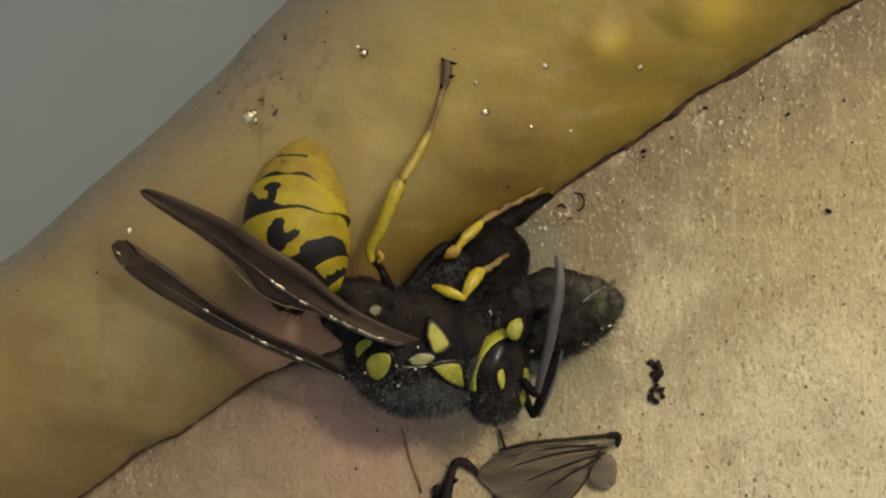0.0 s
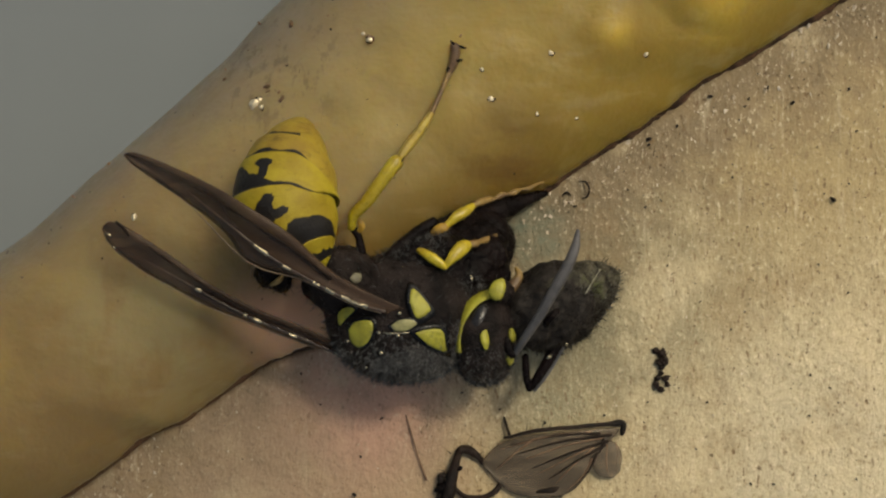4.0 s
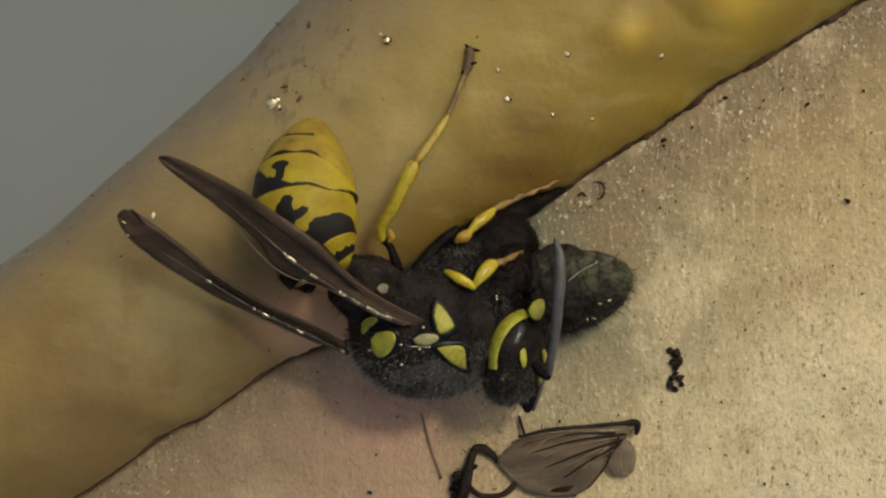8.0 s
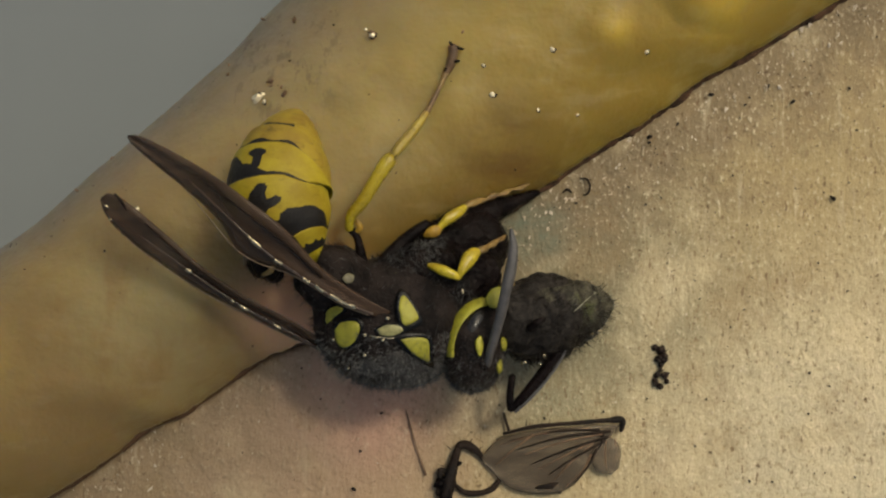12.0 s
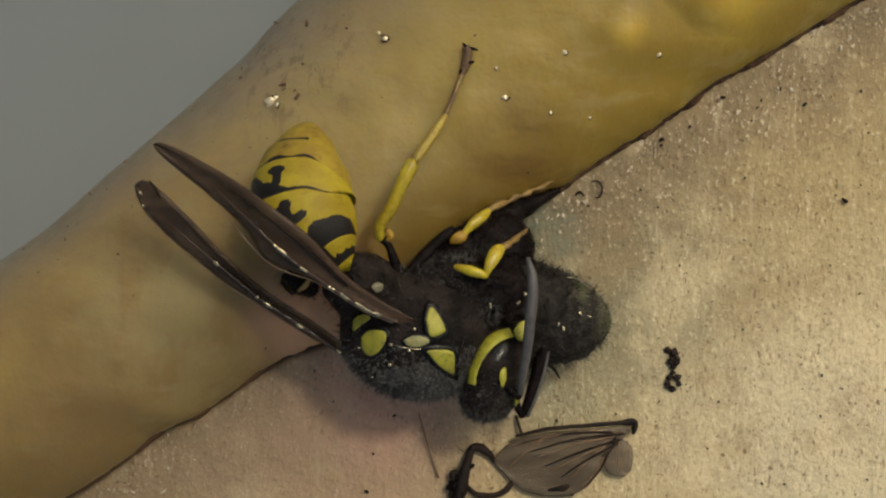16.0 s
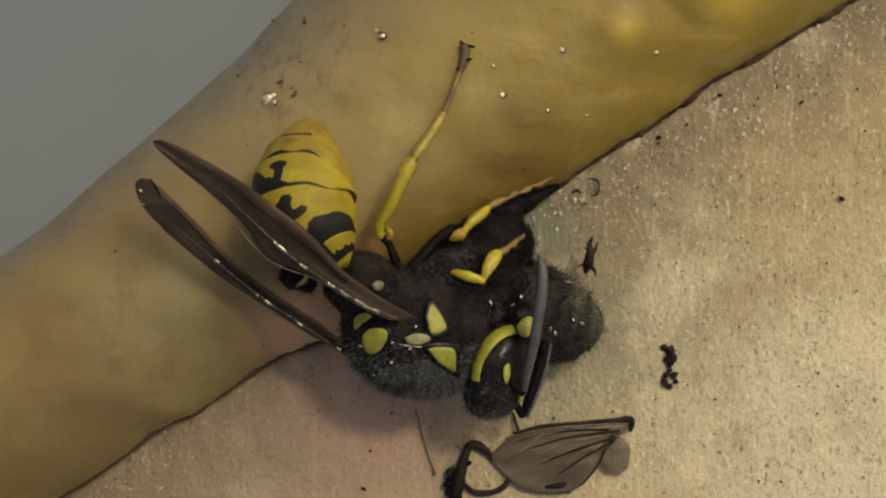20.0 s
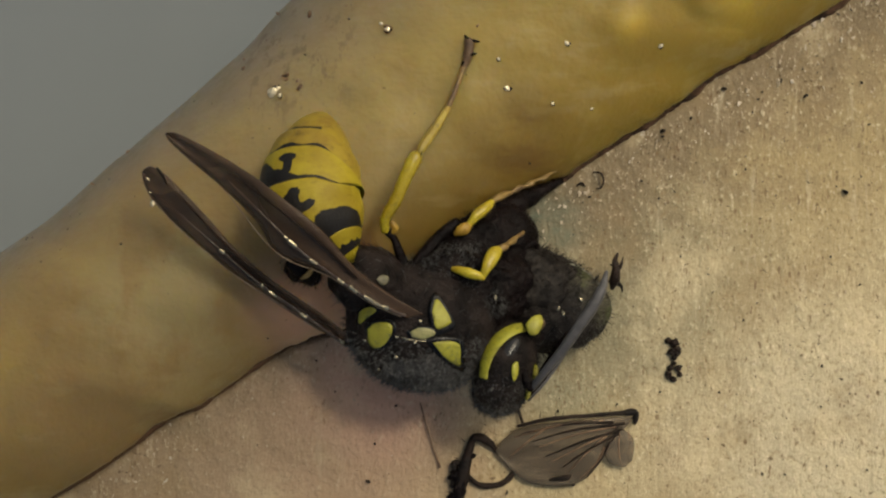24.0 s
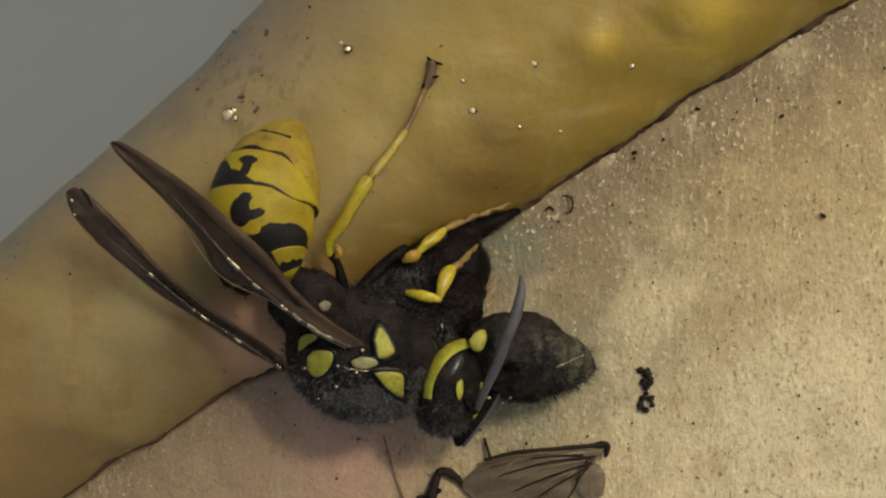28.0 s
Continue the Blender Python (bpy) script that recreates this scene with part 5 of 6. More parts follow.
def build_lost_leg():
    w = thing("insect_remains", (0.78, -7.81, 0.1), "severed black fly leg curled on the board", "insect remains")
    bm = bmesh.new()
    tube(bm, [(*(0.31, -8.85, 0.2), 0.20), (*(0.42, -8.17, 0.3), 0.21), (*(0.59, -7.44, 0.35), 0.18), (*(0.76, -6.83, 0.35), 0.12)], 5, 8, 1, 0.25)
    part("leg_thigh", bm, GRIT, w)
    bm = bmesh.new()
    tube(bm, [(*(0.74, -6.83, 0.3), 0.11), (*(0.91, -6.68, 0.3), 0.14), (*(1.26, -6.78, 0.25), 0.15), (*(1.49, -7.00, 0.2), 0.11), (*(1.57, -7.20, 0.15), 0.06)], 5, 8, 1, 0.25)
    part("leg_shin", bm, GRIT, w)
    bm = bmesh.new()
    tube(bm, [(*(0.53, -7.89, 0.25), 0.07), (*(1.03, -8.30, 0.2), 0.10), (*(1.64, -8.30, 0.2), 0.10), (*(2.02, -8.09, 0.2), 0.10), (*(2.23, -7.80, 0.2), 0.06)], 5, 8, 1, 0.25)
    part("leg_foot", bm, GRIT, w)
    bm = bmesh.new()
    tube(bm, [(*(0.42, -7.60, 0.25), 0.09), (*(0.17, -7.56, 0.3), 0.12), (*(0.21, -7.89, 0.25), 0.11), (*(0.08, -8.37, 0.2), 0.09)], 4, 7, 1, 0.3)
    part("leg_joint", bm, GRIT, w)
    for p, q, turn in (((0.20, -7.95, 0.32), 0.20, 30), ((0.36, -8.45, 0.36), 0.24, 70), ((0.72, -7.30, 0.38), 0.13, 10), ((0.12, -8.75, 0.25), 0.20, 50)):
        bm = bmesh.new()
        blob(bm, p, (q * 1.3, q * 0.8, q * 0.7), turn, 0.5, 4, q * 11)
        part("leg_lump", bm, BLACK, w, "glossy black joint")
    for a, b in (((0.53, -6.83, 0.35), (0.30, -6.63, 0.4)), ((0.10, -8.10, 0.3), (-0.22, -7.98, 0.34)), ((0.62, -7.20, 0.4), (0.44, -7.00, 0.45)), ((0.05, -8.55, 0.25), (-0.25, -8.52, 0.3)), ((1.45, -6.86, 0.28), (1.66, -6.70, 0.33)), ((1.16, -6.64, 0.3), (1.26, -6.45, 0.35)), ((0.30, -7.41, 0.3), (0.04, -7.32, 0.35))):
        bm = bmesh.new()
        bristle(bm, a, Vector(b) - Vector(a), 0.25, 0.03)
        part("leg_spine", bm, GRIT, w)


def build_twig(name, label, category, lines, material=None):
    """A dark scrap made of a few bent strands."""
    w = thing(name, lines[0][0][:3], label, category)
    for line in lines:
        bm = bmesh.new()
        tube(bm, line, 4, 7, 1, 0.55)
        part("strand", bm, material or GRIT, w)
    return w


def build_scraps():
    scrap = thing("insect_scrap", (7.64, -4.10, 0), "tiny black insect scrap pinched in the middle", "insect scrap")
    for name, lumps, spikes in (
            ("upper_lobe", ((*(7.44, -3.42, 0.15), 0.11), (*(7.63, -3.49, 0.2), 0.13), (*(7.72, -3.72, 0.2), 0.14), (*(7.55, -3.80, 0.2), 0.12), (*(7.63, -3.99, 0.18), 0.09)),
             ((*(7.41, -3.42, 0.15), -1, 0.3), (*(7.63, -3.45, 0.2), 0.1, 1), (*(7.74, -3.72, 0.2), 1, 0.3), (*(7.52, -3.84, 0.15), -1, -0.2), (*(7.74, -3.57, 0.2), 1, 0.8))),
            ("lower_lobe", ((*(7.62, -4.18, 0.15), 0.07), (*(7.50, -4.33, 0.15), 0.10), (*(7.44, -4.56, 0.15), 0.11), (*(7.60, -4.72, 0.12), 0.10), (*(7.77, -4.33, 0.15), 0.11), (*(7.83, -4.56, 0.12), 0.08)),
             ((*(7.79, -4.56, 0.12), 1, -0.2), (*(7.45, -4.64, 0.12), -0.6, -1), (*(7.78, -4.33, 0.2), 1, 0.4)))):
        bm = bmesh.new()
        for k, (x, y, z, q) in enumerate(lumps):
            blob(bm, (x, y, z), (q * 1.15, q * 0.95, q * 0.8), k * 50, 0.6, 3, x + k)
        for x, y, z, a, b in spikes:
            bristle(bm, (x, y, z), (a, b, 0.05), 0.2, 0.035)
        part(name, bm, GRIT, scrap)
    build_twig("curled_hair", "thin black curled hair on the board", "hair", [
        [(*(4.89, 2.31, 0.12), 0.02), (*(5.11, 2.27, 0.25), 0.035), (*(5.22, 2.04, 0.3), 0.04), (*(5.15, 1.79, 0.2), 0.03), (*(5.00, 1.74, 0.12), 0.02)],
        [(*(4.32, 1.83, 0.1), 0.03), (*(4.47, 1.93, 0.15), 0.04), (*(4.62, 1.81, 0.1), 0.02)]])
    build_twig("dark_spine", "short black spine standing on the board", "spine", [
        [(*(2.33, -5.62, 0.1), 0.03), (*(2.40, -5.93, 0.2), 0.06), (*(2.49, -6.22, 0.3), 0.06)]])
    build_twig("pale_straw", "thin amber straw lying on the board", "fibre", [
        [(*(-0.99, -5.52, 0.1), 0.015), (*(-0.80, -6.19, 0.12), 0.03), (*(-0.61, -6.86, 0.12), 0.025), (*(-0.31, -7.72, 0.1), 0.05)]], STRAW)
    for x, y, r in ((13.45, 1.64, 0.11), (12.09, 4.89, 0.09), (9.32, 5.14, 0.09), (7.24, 3.71, 0.10), (-2.75, -8.20, 0.08), (4.18, -8.25, 0.13),
                    (14.25, 3.94, 0.05), (12.95, -0.55, 0.05), (11.39, -7.95, 0.06), (10.62, -7.93, 0.06), (4.76, 1.47, 0.06), (7.24, 3.52, 0.06),
                    (8.20, 4.15, 0.06), (6.53, 2.01, 0.05), (7.85, -0.55, 0.05), (12.65, -4.26, 0.06), (9.99, -2.71, 0.05), (3.69, -5.81, 0.06)):
        bm = bmesh.new()
        blob(bm, (x, y, r * 0.7 + 0.08), (r, r * 0.65, r * 0.8), x * 77 % 180, 0.7, 2, x)
        tagged(part("speck", bm, GRIT, None, "", (x, y, 0)), "dark brown speck of dirt on the board", "speck", "specks of dirt")
    # fine grit all over
    rng = random.Random(21)
    bm = bmesh.new()
    for _ in range(1800):
        i = rng.randrange(40, len(SEAM) - 40)
        o = rng.uniform(0.2, 17) if rng.random() < 0.85 else abs(rng.gauss(0.6, 1.3))
        p = Vector(SEAM[i]) + Vector((0.555, -0.832, 0)) * o
        if p.x < -0.5 and rng.random() < 0.8:
            continue
        r = rng.uniform(0.014, 0.034) * (2.2 if rng.random() < 0.13 else 1)
        vs = [bm.verts.new(p + Vector((rng.uniform(-1, 1) * r * 1.4, rng.uniform(-1, 1) * r * 1.4, 0.07 + rng.uniform(0, 1) * r))) for _ in range(4)]
        for f in ((0, 1, 2), (0, 1, 3), (1, 2, 3), (0, 2, 3)):
            bm.faces.new([vs[k] for k in f])
    tagged(part("grit", bm, GRIT), "fine dark grit scattered on the board", "grit", kind="stuff")


def build_crumbs():
    rng = random.Random(33)
    bm = bmesh.new()
    for _ in range(950):
        i = rng.randrange(40, len(SEAM) - 40)
        o = abs(rng.gauss(0.25, 0.7)) if rng.random() < 0.55 else rng.uniform(0.2, 17)
        p = Vector(SEAM[i]) + Vector((0.555, -0.832, 0)) * (o + 0.15)
        if p.x < 1.0 and rng.random() < 0.8:
            continue
        r = rng.uniform(0.015, 0.05) * (1.9 if o < 1.6 and rng.random() < 0.35 else 1)
        vs = [bm.verts.new(p + Vector((rng.uniform(-1, 1) * r * 1.1, rng.uniform(-1, 1) * r * 1.7, 0.05 + rng.uniform(0, 1.2) * r))) for _ in range(5)]
        for f in ((0, 1, 2), (0, 1, 3), (1, 2, 3), (0, 2, 3), (1, 2, 4), (2, 3, 4)):
            bm.faces.new([vs[k] for k in f])
    tagged(part("crumbs", bm, CRUMB, None, "", None, False), "pale paint crumbs scattered along the seam", "crumbs", kind="stuff")


def on_bead(x, y):
    """The height of the sealant's crown at a plan place."""
    best = min(((bead_point(i, u / 20) - Vector((x, y, 0))).to_2d().length, bead_point(i, u / 20).z) for i in range(0, len(SEAM), 4) for u in range(21))
    return best[1]


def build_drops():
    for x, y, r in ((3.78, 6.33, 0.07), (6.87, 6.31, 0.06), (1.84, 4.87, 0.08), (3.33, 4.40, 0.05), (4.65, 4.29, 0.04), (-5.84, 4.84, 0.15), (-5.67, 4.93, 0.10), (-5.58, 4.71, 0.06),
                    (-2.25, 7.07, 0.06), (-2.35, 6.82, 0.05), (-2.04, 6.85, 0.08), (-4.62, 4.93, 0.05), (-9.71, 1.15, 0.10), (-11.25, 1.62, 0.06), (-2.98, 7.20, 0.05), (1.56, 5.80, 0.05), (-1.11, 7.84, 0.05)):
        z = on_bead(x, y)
        # the droplet's glint is painted as its pale colour
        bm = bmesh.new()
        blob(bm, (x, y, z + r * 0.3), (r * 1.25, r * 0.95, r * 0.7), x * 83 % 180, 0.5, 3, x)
        grain = tagged(part("droplet", bm, PAINTED_GLINT, None, "", (x, y, z)), "tiny droplet, its glint painted as pale colour", "droplet", "droplets on the sealant")
        # a dark rim, added so that the pale droplet stands out
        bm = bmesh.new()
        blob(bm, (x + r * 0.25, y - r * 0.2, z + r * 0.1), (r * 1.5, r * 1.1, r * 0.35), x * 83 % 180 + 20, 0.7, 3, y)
        part("dark_edge", bm, GRIT, grain, "dark rim added to set off the painted glint")
    for x, y, r in ((-4.88, 7.08, 0.05), (-3.42, 7.75, 0.06), (-7.02, 6.15, 0.06), (-5.00, 5.20, 0.05), (-11.0, 3.00, 0.06), (-4.55, 7.45, 0.04), (-6.35, 5.90, 0.04), (-4.98, 4.95, 0.05), (-12.2, 1.90, 0.06), (0.9, 6.9, 0.05)):
        z = on_bead(x, y)
        bm = bmesh.new()
        blob(bm, (x, y, z + r * 0.2), (r * 1.3, r * 0.7, r * 0.5), x * 61 % 180, 0.7, 2, x)
        tagged(part("dirt_speck", bm, STRAW, None, "", (x, y, z)), "small brown speck of dirt on the sealant", "speck", "specks on the sealant")
    for x, y, r in ((-5.90, 8.00, 0.07), (-5.55, 8.12, 0.06), (-4.72, 7.58, 0.07), (-2.02, 6.92, 0.08), (-2.15, 6.86, 0.05), (-6.20, 6.74, 0.06), (-4.92, 4.98, 0.07), (-5.42, 5.42, 0.07), (-5.38, 5.24, 0.05), (-6.95, 5.75, 0.05), (-5.86, 7.72, 0.05)):
        z = on_bead(x, y)
        bm = bmesh.new()
        blob(bm, (x, y, z + r * 0.3), (r * 1.5, r * 0.8, r * 0.6), x * 97 % 180, 0.8, 3, y)
        tagged(part("dirt_clot", bm, UMBER, None, "", (x, y, z)), "small dark clot of dirt on the sealant", "clot", "clots on the sealant")
    rng = random.Random(5)
    bm = bmesh.new()
    for _ in range(70):
        i = rng.randrange(60, len(SEAM) - 120)
        u = rng.choice((rng.uniform(0.05, 0.95), rng.uniform(0.75, 0.97)))
        p = bead_point(i, u)
        r = rng.uniform(0.015, 0.045)
        vs = [bm.verts.new(p + Vector((rng.uniform(-1, 1) * r * 1.4, rng.uniform(-1, 1) * r * 1.4, 0.02 + rng.uniform(0, 1) * r))) for _ in range(4)]
        for f in ((0, 1, 2), (0, 1, 3), (1, 2, 3), (0, 2, 3)):
            bm.faces.new([vs[k] for k in f])
    tagged(part("sealant_grit", bm, GRIT), "dark dust stuck to the sealant", "grit", kind="stuff")


build_lost_wing()
build_lost_leg()
build_scraps()
build_crumbs()
build_drops()
leg_bit = build_twig("leg_scrap", "black barbed scrap of a fly leg", "insect scrap", [
    [(*(4.74, -1.26, 1), 0.06), (*(4.79, -0.96, 1.2), 0.17), (*(4.85, -0.62, 1.25), 0.14), (*(4.80, -0.32, 1.3), 0.08), (*(4.90, -0.06, 1.3), 0.03)],
    [(*(4.44, -1.11, 1), 0.015), (*(4.65, -0.99, 1.1), 0.05), (*(4.84, -1.03, 1.1), 0.08), (*(5.03, -1.18, 1.1), 0.05), (*(5.08, -1.37, 1), 0.02)],
    [(*(4.85, -0.73, 1.25), 0.07), (*(4.99, -0.50, 1.3), 0.06), (*(5.07, -0.21, 1.3), 0.02)],
    [(*(4.81, -0.54, 1.2), 0.05), (*(4.62, -0.41, 1.25), 0.015)]])


# ---- what moves ----
def motions():
    body = [
        (0, -0.167, -2.655, 6.569), (0.5, -0.306, -2.657, 5.682), (1, -0.219, -2.498, 6.565), (1.5, -0.442, -2.246, 10.326),
        (2, -0.478, -2.143, 13.543), (2.5, -0.65, -2.087, 11.762), (3, -0.684, -2.069, 11.568), (3.5, -0.786, -1.923, 11.06),
        (5.5, -1.121, -2.672, -1.989), (6, -1.062, -2.661, -0.208), (6.5, -1.014, -2.536, 2.15), (7, -0.915, -2.695, 2.746),
        (7.5, -0.866, -2.687, 3.522), (8, -0.694, -2.537, 3.706), (8.5, -0.698, -2.598, 3.562), (9, -0.788, -2.612, 5.69),
        (9.5, -0.848, -2.665, 4.124), (10, -0.886, -2.675, 3.297), (10.5, -0.608, -2.639, 6.563), (11, -0.746, -2.658, 4.391),
        (11.5, -0.777, -2.661, 3.279), (12, -1.312, -2.419, 2.083), (12.5, -1.168, -2.529, 3.135), (14.5, -1.035, -2.615, -0.371),
        (15, -0.899, -2.637, 0.501), (15.5, -0.901, -2.661, 0.535), (16, -0.895, -2.68, -0.835), (16.5, -0.794, -2.659, -0.015),
        (17, -0.788, -2.668, 0), (17.5, -0.793, -2.663, -0.327), (18, -0.754, -2.67, -0.305), (18.5, -0.763, -2.67, -0.02),
        (19, -0.854, -2.636, -0.482), (19.5, -0.774, -2.723, -0.04), (20, -0.77, -2.71, -0.226), (20.5, -0.8, -2.733, -0.581),
        (21, -0.768, -2.727, -0.423), (21.5, -0.791, -2.723, -1.185), (23.5, -0.79, -2.765, -1.226), (24, -0.788, -2.756, -0.261),
        (24.5, -1.034, -2.815, -2.957), (25, -1.254, -2.751, -5.044), (25.5, -1.273, -2.69, -4.444), (26, -1.288, -2.669, -3.635),
        (26.5, -1.265, -2.7, -0.952), (27, -1.391, -2.447, -2.638), (27.5, -1.121, -2.353, 3.871), (28, -1.384, -2.592, -1.868),
    ]
    head_rows = [
        (0, -0.228, 0.003), (0.5, -0.498, -0.443), (1, -0.437, -0.219), (1.5, -0.419, 0.058), (2, -0.362, 0.122), (2.5, -0.384, 0.115),
        (3, -0.379, 0.056), (3.5, -0.228, 0.077), (5.5, 0.202, 0.188), (6, -0.108, 0.32), (6.5, -0.009, 0.109), (7, 0.056, 0.049),
        (7.5, 0.247, 0.146), (8, 0.203, 0.11), (8.5, -0.057, 0.224), (9, -0.111, 0.338), (9.5, -0.097, 0.28), (10, -0.174, 0.174),
        (10.5, -0.002, 0.281), (11, -0.11, 0.219), (11.5, -0.058, 0.144), (12, 0.098, 0.293), (12.5, -0.088, 0.182), (14.5, -0.05, -0.191),
        (15, 0.003, -0.067), (15.5, -0.078, -0.095), (16, -0.058, -0.135), (16.5, -0.051, -0.053), (17, 0, 0), (17.5, -0.038, -0.015),
        (18, -0.039, -0.069), (18.5, -0.023, -0.05), (19, -0.028, -0.06), (19.5, 0.034, -0.05), (20, 0.016, -0.121), (20.5, 0.007, -0.118),
        (21, 0.044, -0.05), (21.5, 0.076, -0.164), (23.5, 0.137, -0.172), (24, 0.139, -0.216), (24.5, 0.164, -0.037), (25, 0.013, -0.012),
        (25.5, -0.012, 0.159), (26, -0.147, 0.309), (26.5, -0.251, 0.647), (27, -0.225, 0.228), (27.5, -0.133, 0.511), (28, 0.087, 0.153),
    ]
    fore_rows = [
        (0, -0.483, -0.206), (0.5, -0.847, -0.303), (1, -0.561, -0.215), (1.5, -0.625, -0.247), (2, -0.375, -0.278), (2.5, -0.241, -0.243),
        (3, -0.448, -0.259), (3.5, -0.422, -0.271), (5.5, -0.543, -0.524), (6, -0.253, -0.056), (6.5, -0.429, -0.751), (7, -0.279, -0.812),
        (7.5, -0.421, -0.677), (8, -0.401, -0.389), (8.5, -0.507, -0.348), (9, -0.49, -0.128), (9.5, -0.146, 0.04), (10, -0.024, -0.073),
        (10.5, -0.112, -0.145), (11, -0.005, -0.213), (11.5, 0.003, -0.028), (12, 0.164, -0.335), (12.5, 0.09, -0.275), (14.5, 0.153, 0.084),
        (15, 0.107, 0.019), (15.5, 0.131, 0.098), (16, 0.098, 0.166), (16.5, 0.057, 0.085), (17, 0, 0), (17.5, 0.007, 0.044),
        (18, -0.048, -0.036), (18.5, -0.022, 0.008), (19, 0.038, 0.056), (19.5, -0.047, -0.098), (20, 0.007, -0.086), (20.5, 0.07, -0.086),
        (21, -0.051, -0.153), (21.5, 0.009, -0.134), (23.5, -0.096, -0.147), (24, -0.141, -0.153), (24.5, 0.001, 0.035), (25, 0.072, 0.065),
        (25.5, 0.062, 0.308), (25.8, -0.021, 0.047), (26, 0.302, -0.454), (26.2, 0.178, 0.238), (26.4, 0.297, 0.5), (26.6, 0.697, -0.189),
        (26.8, -0.113, -0.63), (27, 0.483, 0.44), (27.2, 0.155, 0.079), (27.4, 0.344, 0.13), (27.7, -0.39, -0.314), (28, 0.139, 0.047),
    ]
    swings = [
        (0, -9.68, -1.54, 2.57, -4.406, 0.176, -0.079, -3.442, -3.672), (0.5, -8.27, -2.58, 1.56, -5.337, 0.213, -0.097, -2.785, -3.549), (1, -3.09, -1.41, 4.13, -6.161, 0.245, -0.114, -3.825, -5.379),
        (1.5, -6.71, -0.31, 3.36, -15.721, 0.596, -0.34, -10.022, -12.909), (2, -13.8, -2.61, 2.77, -21.543, 0.79, -0.506, -14, -17.322), (2.5, -12.26, -3.33, 3.05, -21.344, 0.784, -0.5, -13.056, -16.87),
        (3, -15.05, -6.06, 1.97, -21.666, 0.794, -0.509, -13.003, -16.996), (3.5, -14.69, -5.08, 2.29, -23.786, 0.86, -0.575, -12.88, -18.288), (5.5, -12.34, -1.46, 3, 1.074, -0.044, 0.017, -0.495, 0.462),
        (6, -9.14, -1.28, 1.66, -1.69, 0.068, -0.029, -1.958, -1.292), (6.5, -8.78, -1.97, 1.9, -5.366, 0.214, -0.098, -4.855, -4.665), (7, -8.51, -1.78, 1.88, -4.467, 0.179, -0.08, -4.476, -3.474),
        (7.5, -13.62, -2.06, 2.44, -5.418, 0.216, -0.099, -4.97, -4.119), (8, -5.3, -1.66, 4.36, -4.655, 0.186, -0.083, -4.582, -4.673), (8.5, -8.2, -0.83, 4.53, -4.183, 0.167, -0.074, -4.263, -4.013),
        (9, -15.45, -2.11, 3.13, -8.983, 0.352, -0.174, -6.804, -6.669), (9.5, -12.62, -3.25, 3.19, -6.724, 0.266, -0.125, -5.351, -4.854), (10, -10.38, -3.35, 2.25, -5.988, 0.238, -0.11, -4.488, -4.079),
        (10.5, -10.62, -3.23, 2.42, -8.252, 0.325, -0.158, -6.692, -6.404), (11, -9.29, -3.22, 1.7, -6.504, 0.258, -0.121, -4.851, -4.66), (11.5, -5.64, -2.08, 2.33, -5.019, 0.2, -0.091, -3.794, -3.598),
        (12, -8.65, -2.12, 2.79, -9.415, 0.369, -0.184, -6.61, -6.988), (12.5, -7.93, -2.17, 2.49, -9.312, 0.365, -0.182, -6.424, -6.525), (14.5, 3.04, 0.4, 2.29, -2.148, 0.087, -0.037, -1.29, -1.359),
        (15, 2.03, 0.52, 1.61, -1.84, 0.074, -0.031, -1.513, -1.419), (15.5, 0.49, 0.35, 0.45, -2.358, 0.095, -0.04, -1.165, -1.267), (16, 2.37, 0.63, 0.92, 0.458, -0.019, 0.007, 0.231, 0.436),
        (16.5, 0.47, 0.93, 0.81, 0.085, -0.003, 0.001, -0.144, -0.093), (17, -0.49, 0.06, 0, 0, 0, 0, 0, 0), (17.5, 0.39, 0.86, 0.32, 0.827, -0.034, 0.013, 0.1, 0.285),
        (18, 0.64, 1.04, 0.39, 0.63, -0.026, 0.01, 0.706, 0.54), (18.5, 1.25, 0.64, 0.46, 0.415, -0.017, 0.007, 0.114, 0.172), (19, -0.02, 0.41, -0.01, -0.292, 0.012, -0.005, 0.201, -0.098),
        (19.5, 0.36, -0.22, 0.04, 0.214, -0.009, 0.003, 0.43, 0.583), (20, 0.03, 0.1, 0.4, 0.572, -0.023, 0.009, 0.594, 0.702), (20.5, 0.33, -0.2, 0.09, 0.855, -0.035, 0.014, 0.936, 1.123),
        (21, 0.73, 0.72, 0.99, 1.433, -0.059, 0.023, 0.622, 1.078), (21.5, 1.66, 0.16, 0.58, 2.218, -0.091, 0.034, 1.464, 1.763), (23.5, -0.59, -0.28, -0.06, 2.27, -0.093, 0.035, 1.761, 2.169),
        (24, -2.17, -0.94, -0.77, 0.791, -0.032, 0.013, 0.574, 1.031), (24.5, -3.02, -0.22, 0.28, 2.886, -0.118, 0.044, 2.37, 3.18), (25, -2.04, -1.78, 1.37, 4.545, -0.188, 0.067, 2.791, 3.833),
        (25.5, -1.68, -0.05, 2.39, 2.603, -0.107, 0.04, 2.076, 2.574), (26, -9.89, -0.02, 1.54, 1.452, -0.059, 0.023, 0.732, 1.429), (26.5, -10.88, -2.12, 0.69, -3.176, 0.128, -0.055, -1.716, -1.162),
        (27, -5.48, -2.19, 1.13, -2.682, 0.108, -0.046, -1.579, -2.021), (27.5, -12.52, -4.61, -0.16, -10.593, 0.412, -0.211, -7.707, -8.572), (28, -14.35, -3.08, 1.37, -3.38, 0.136, -0.059, -1.759, -1.614),
    ]
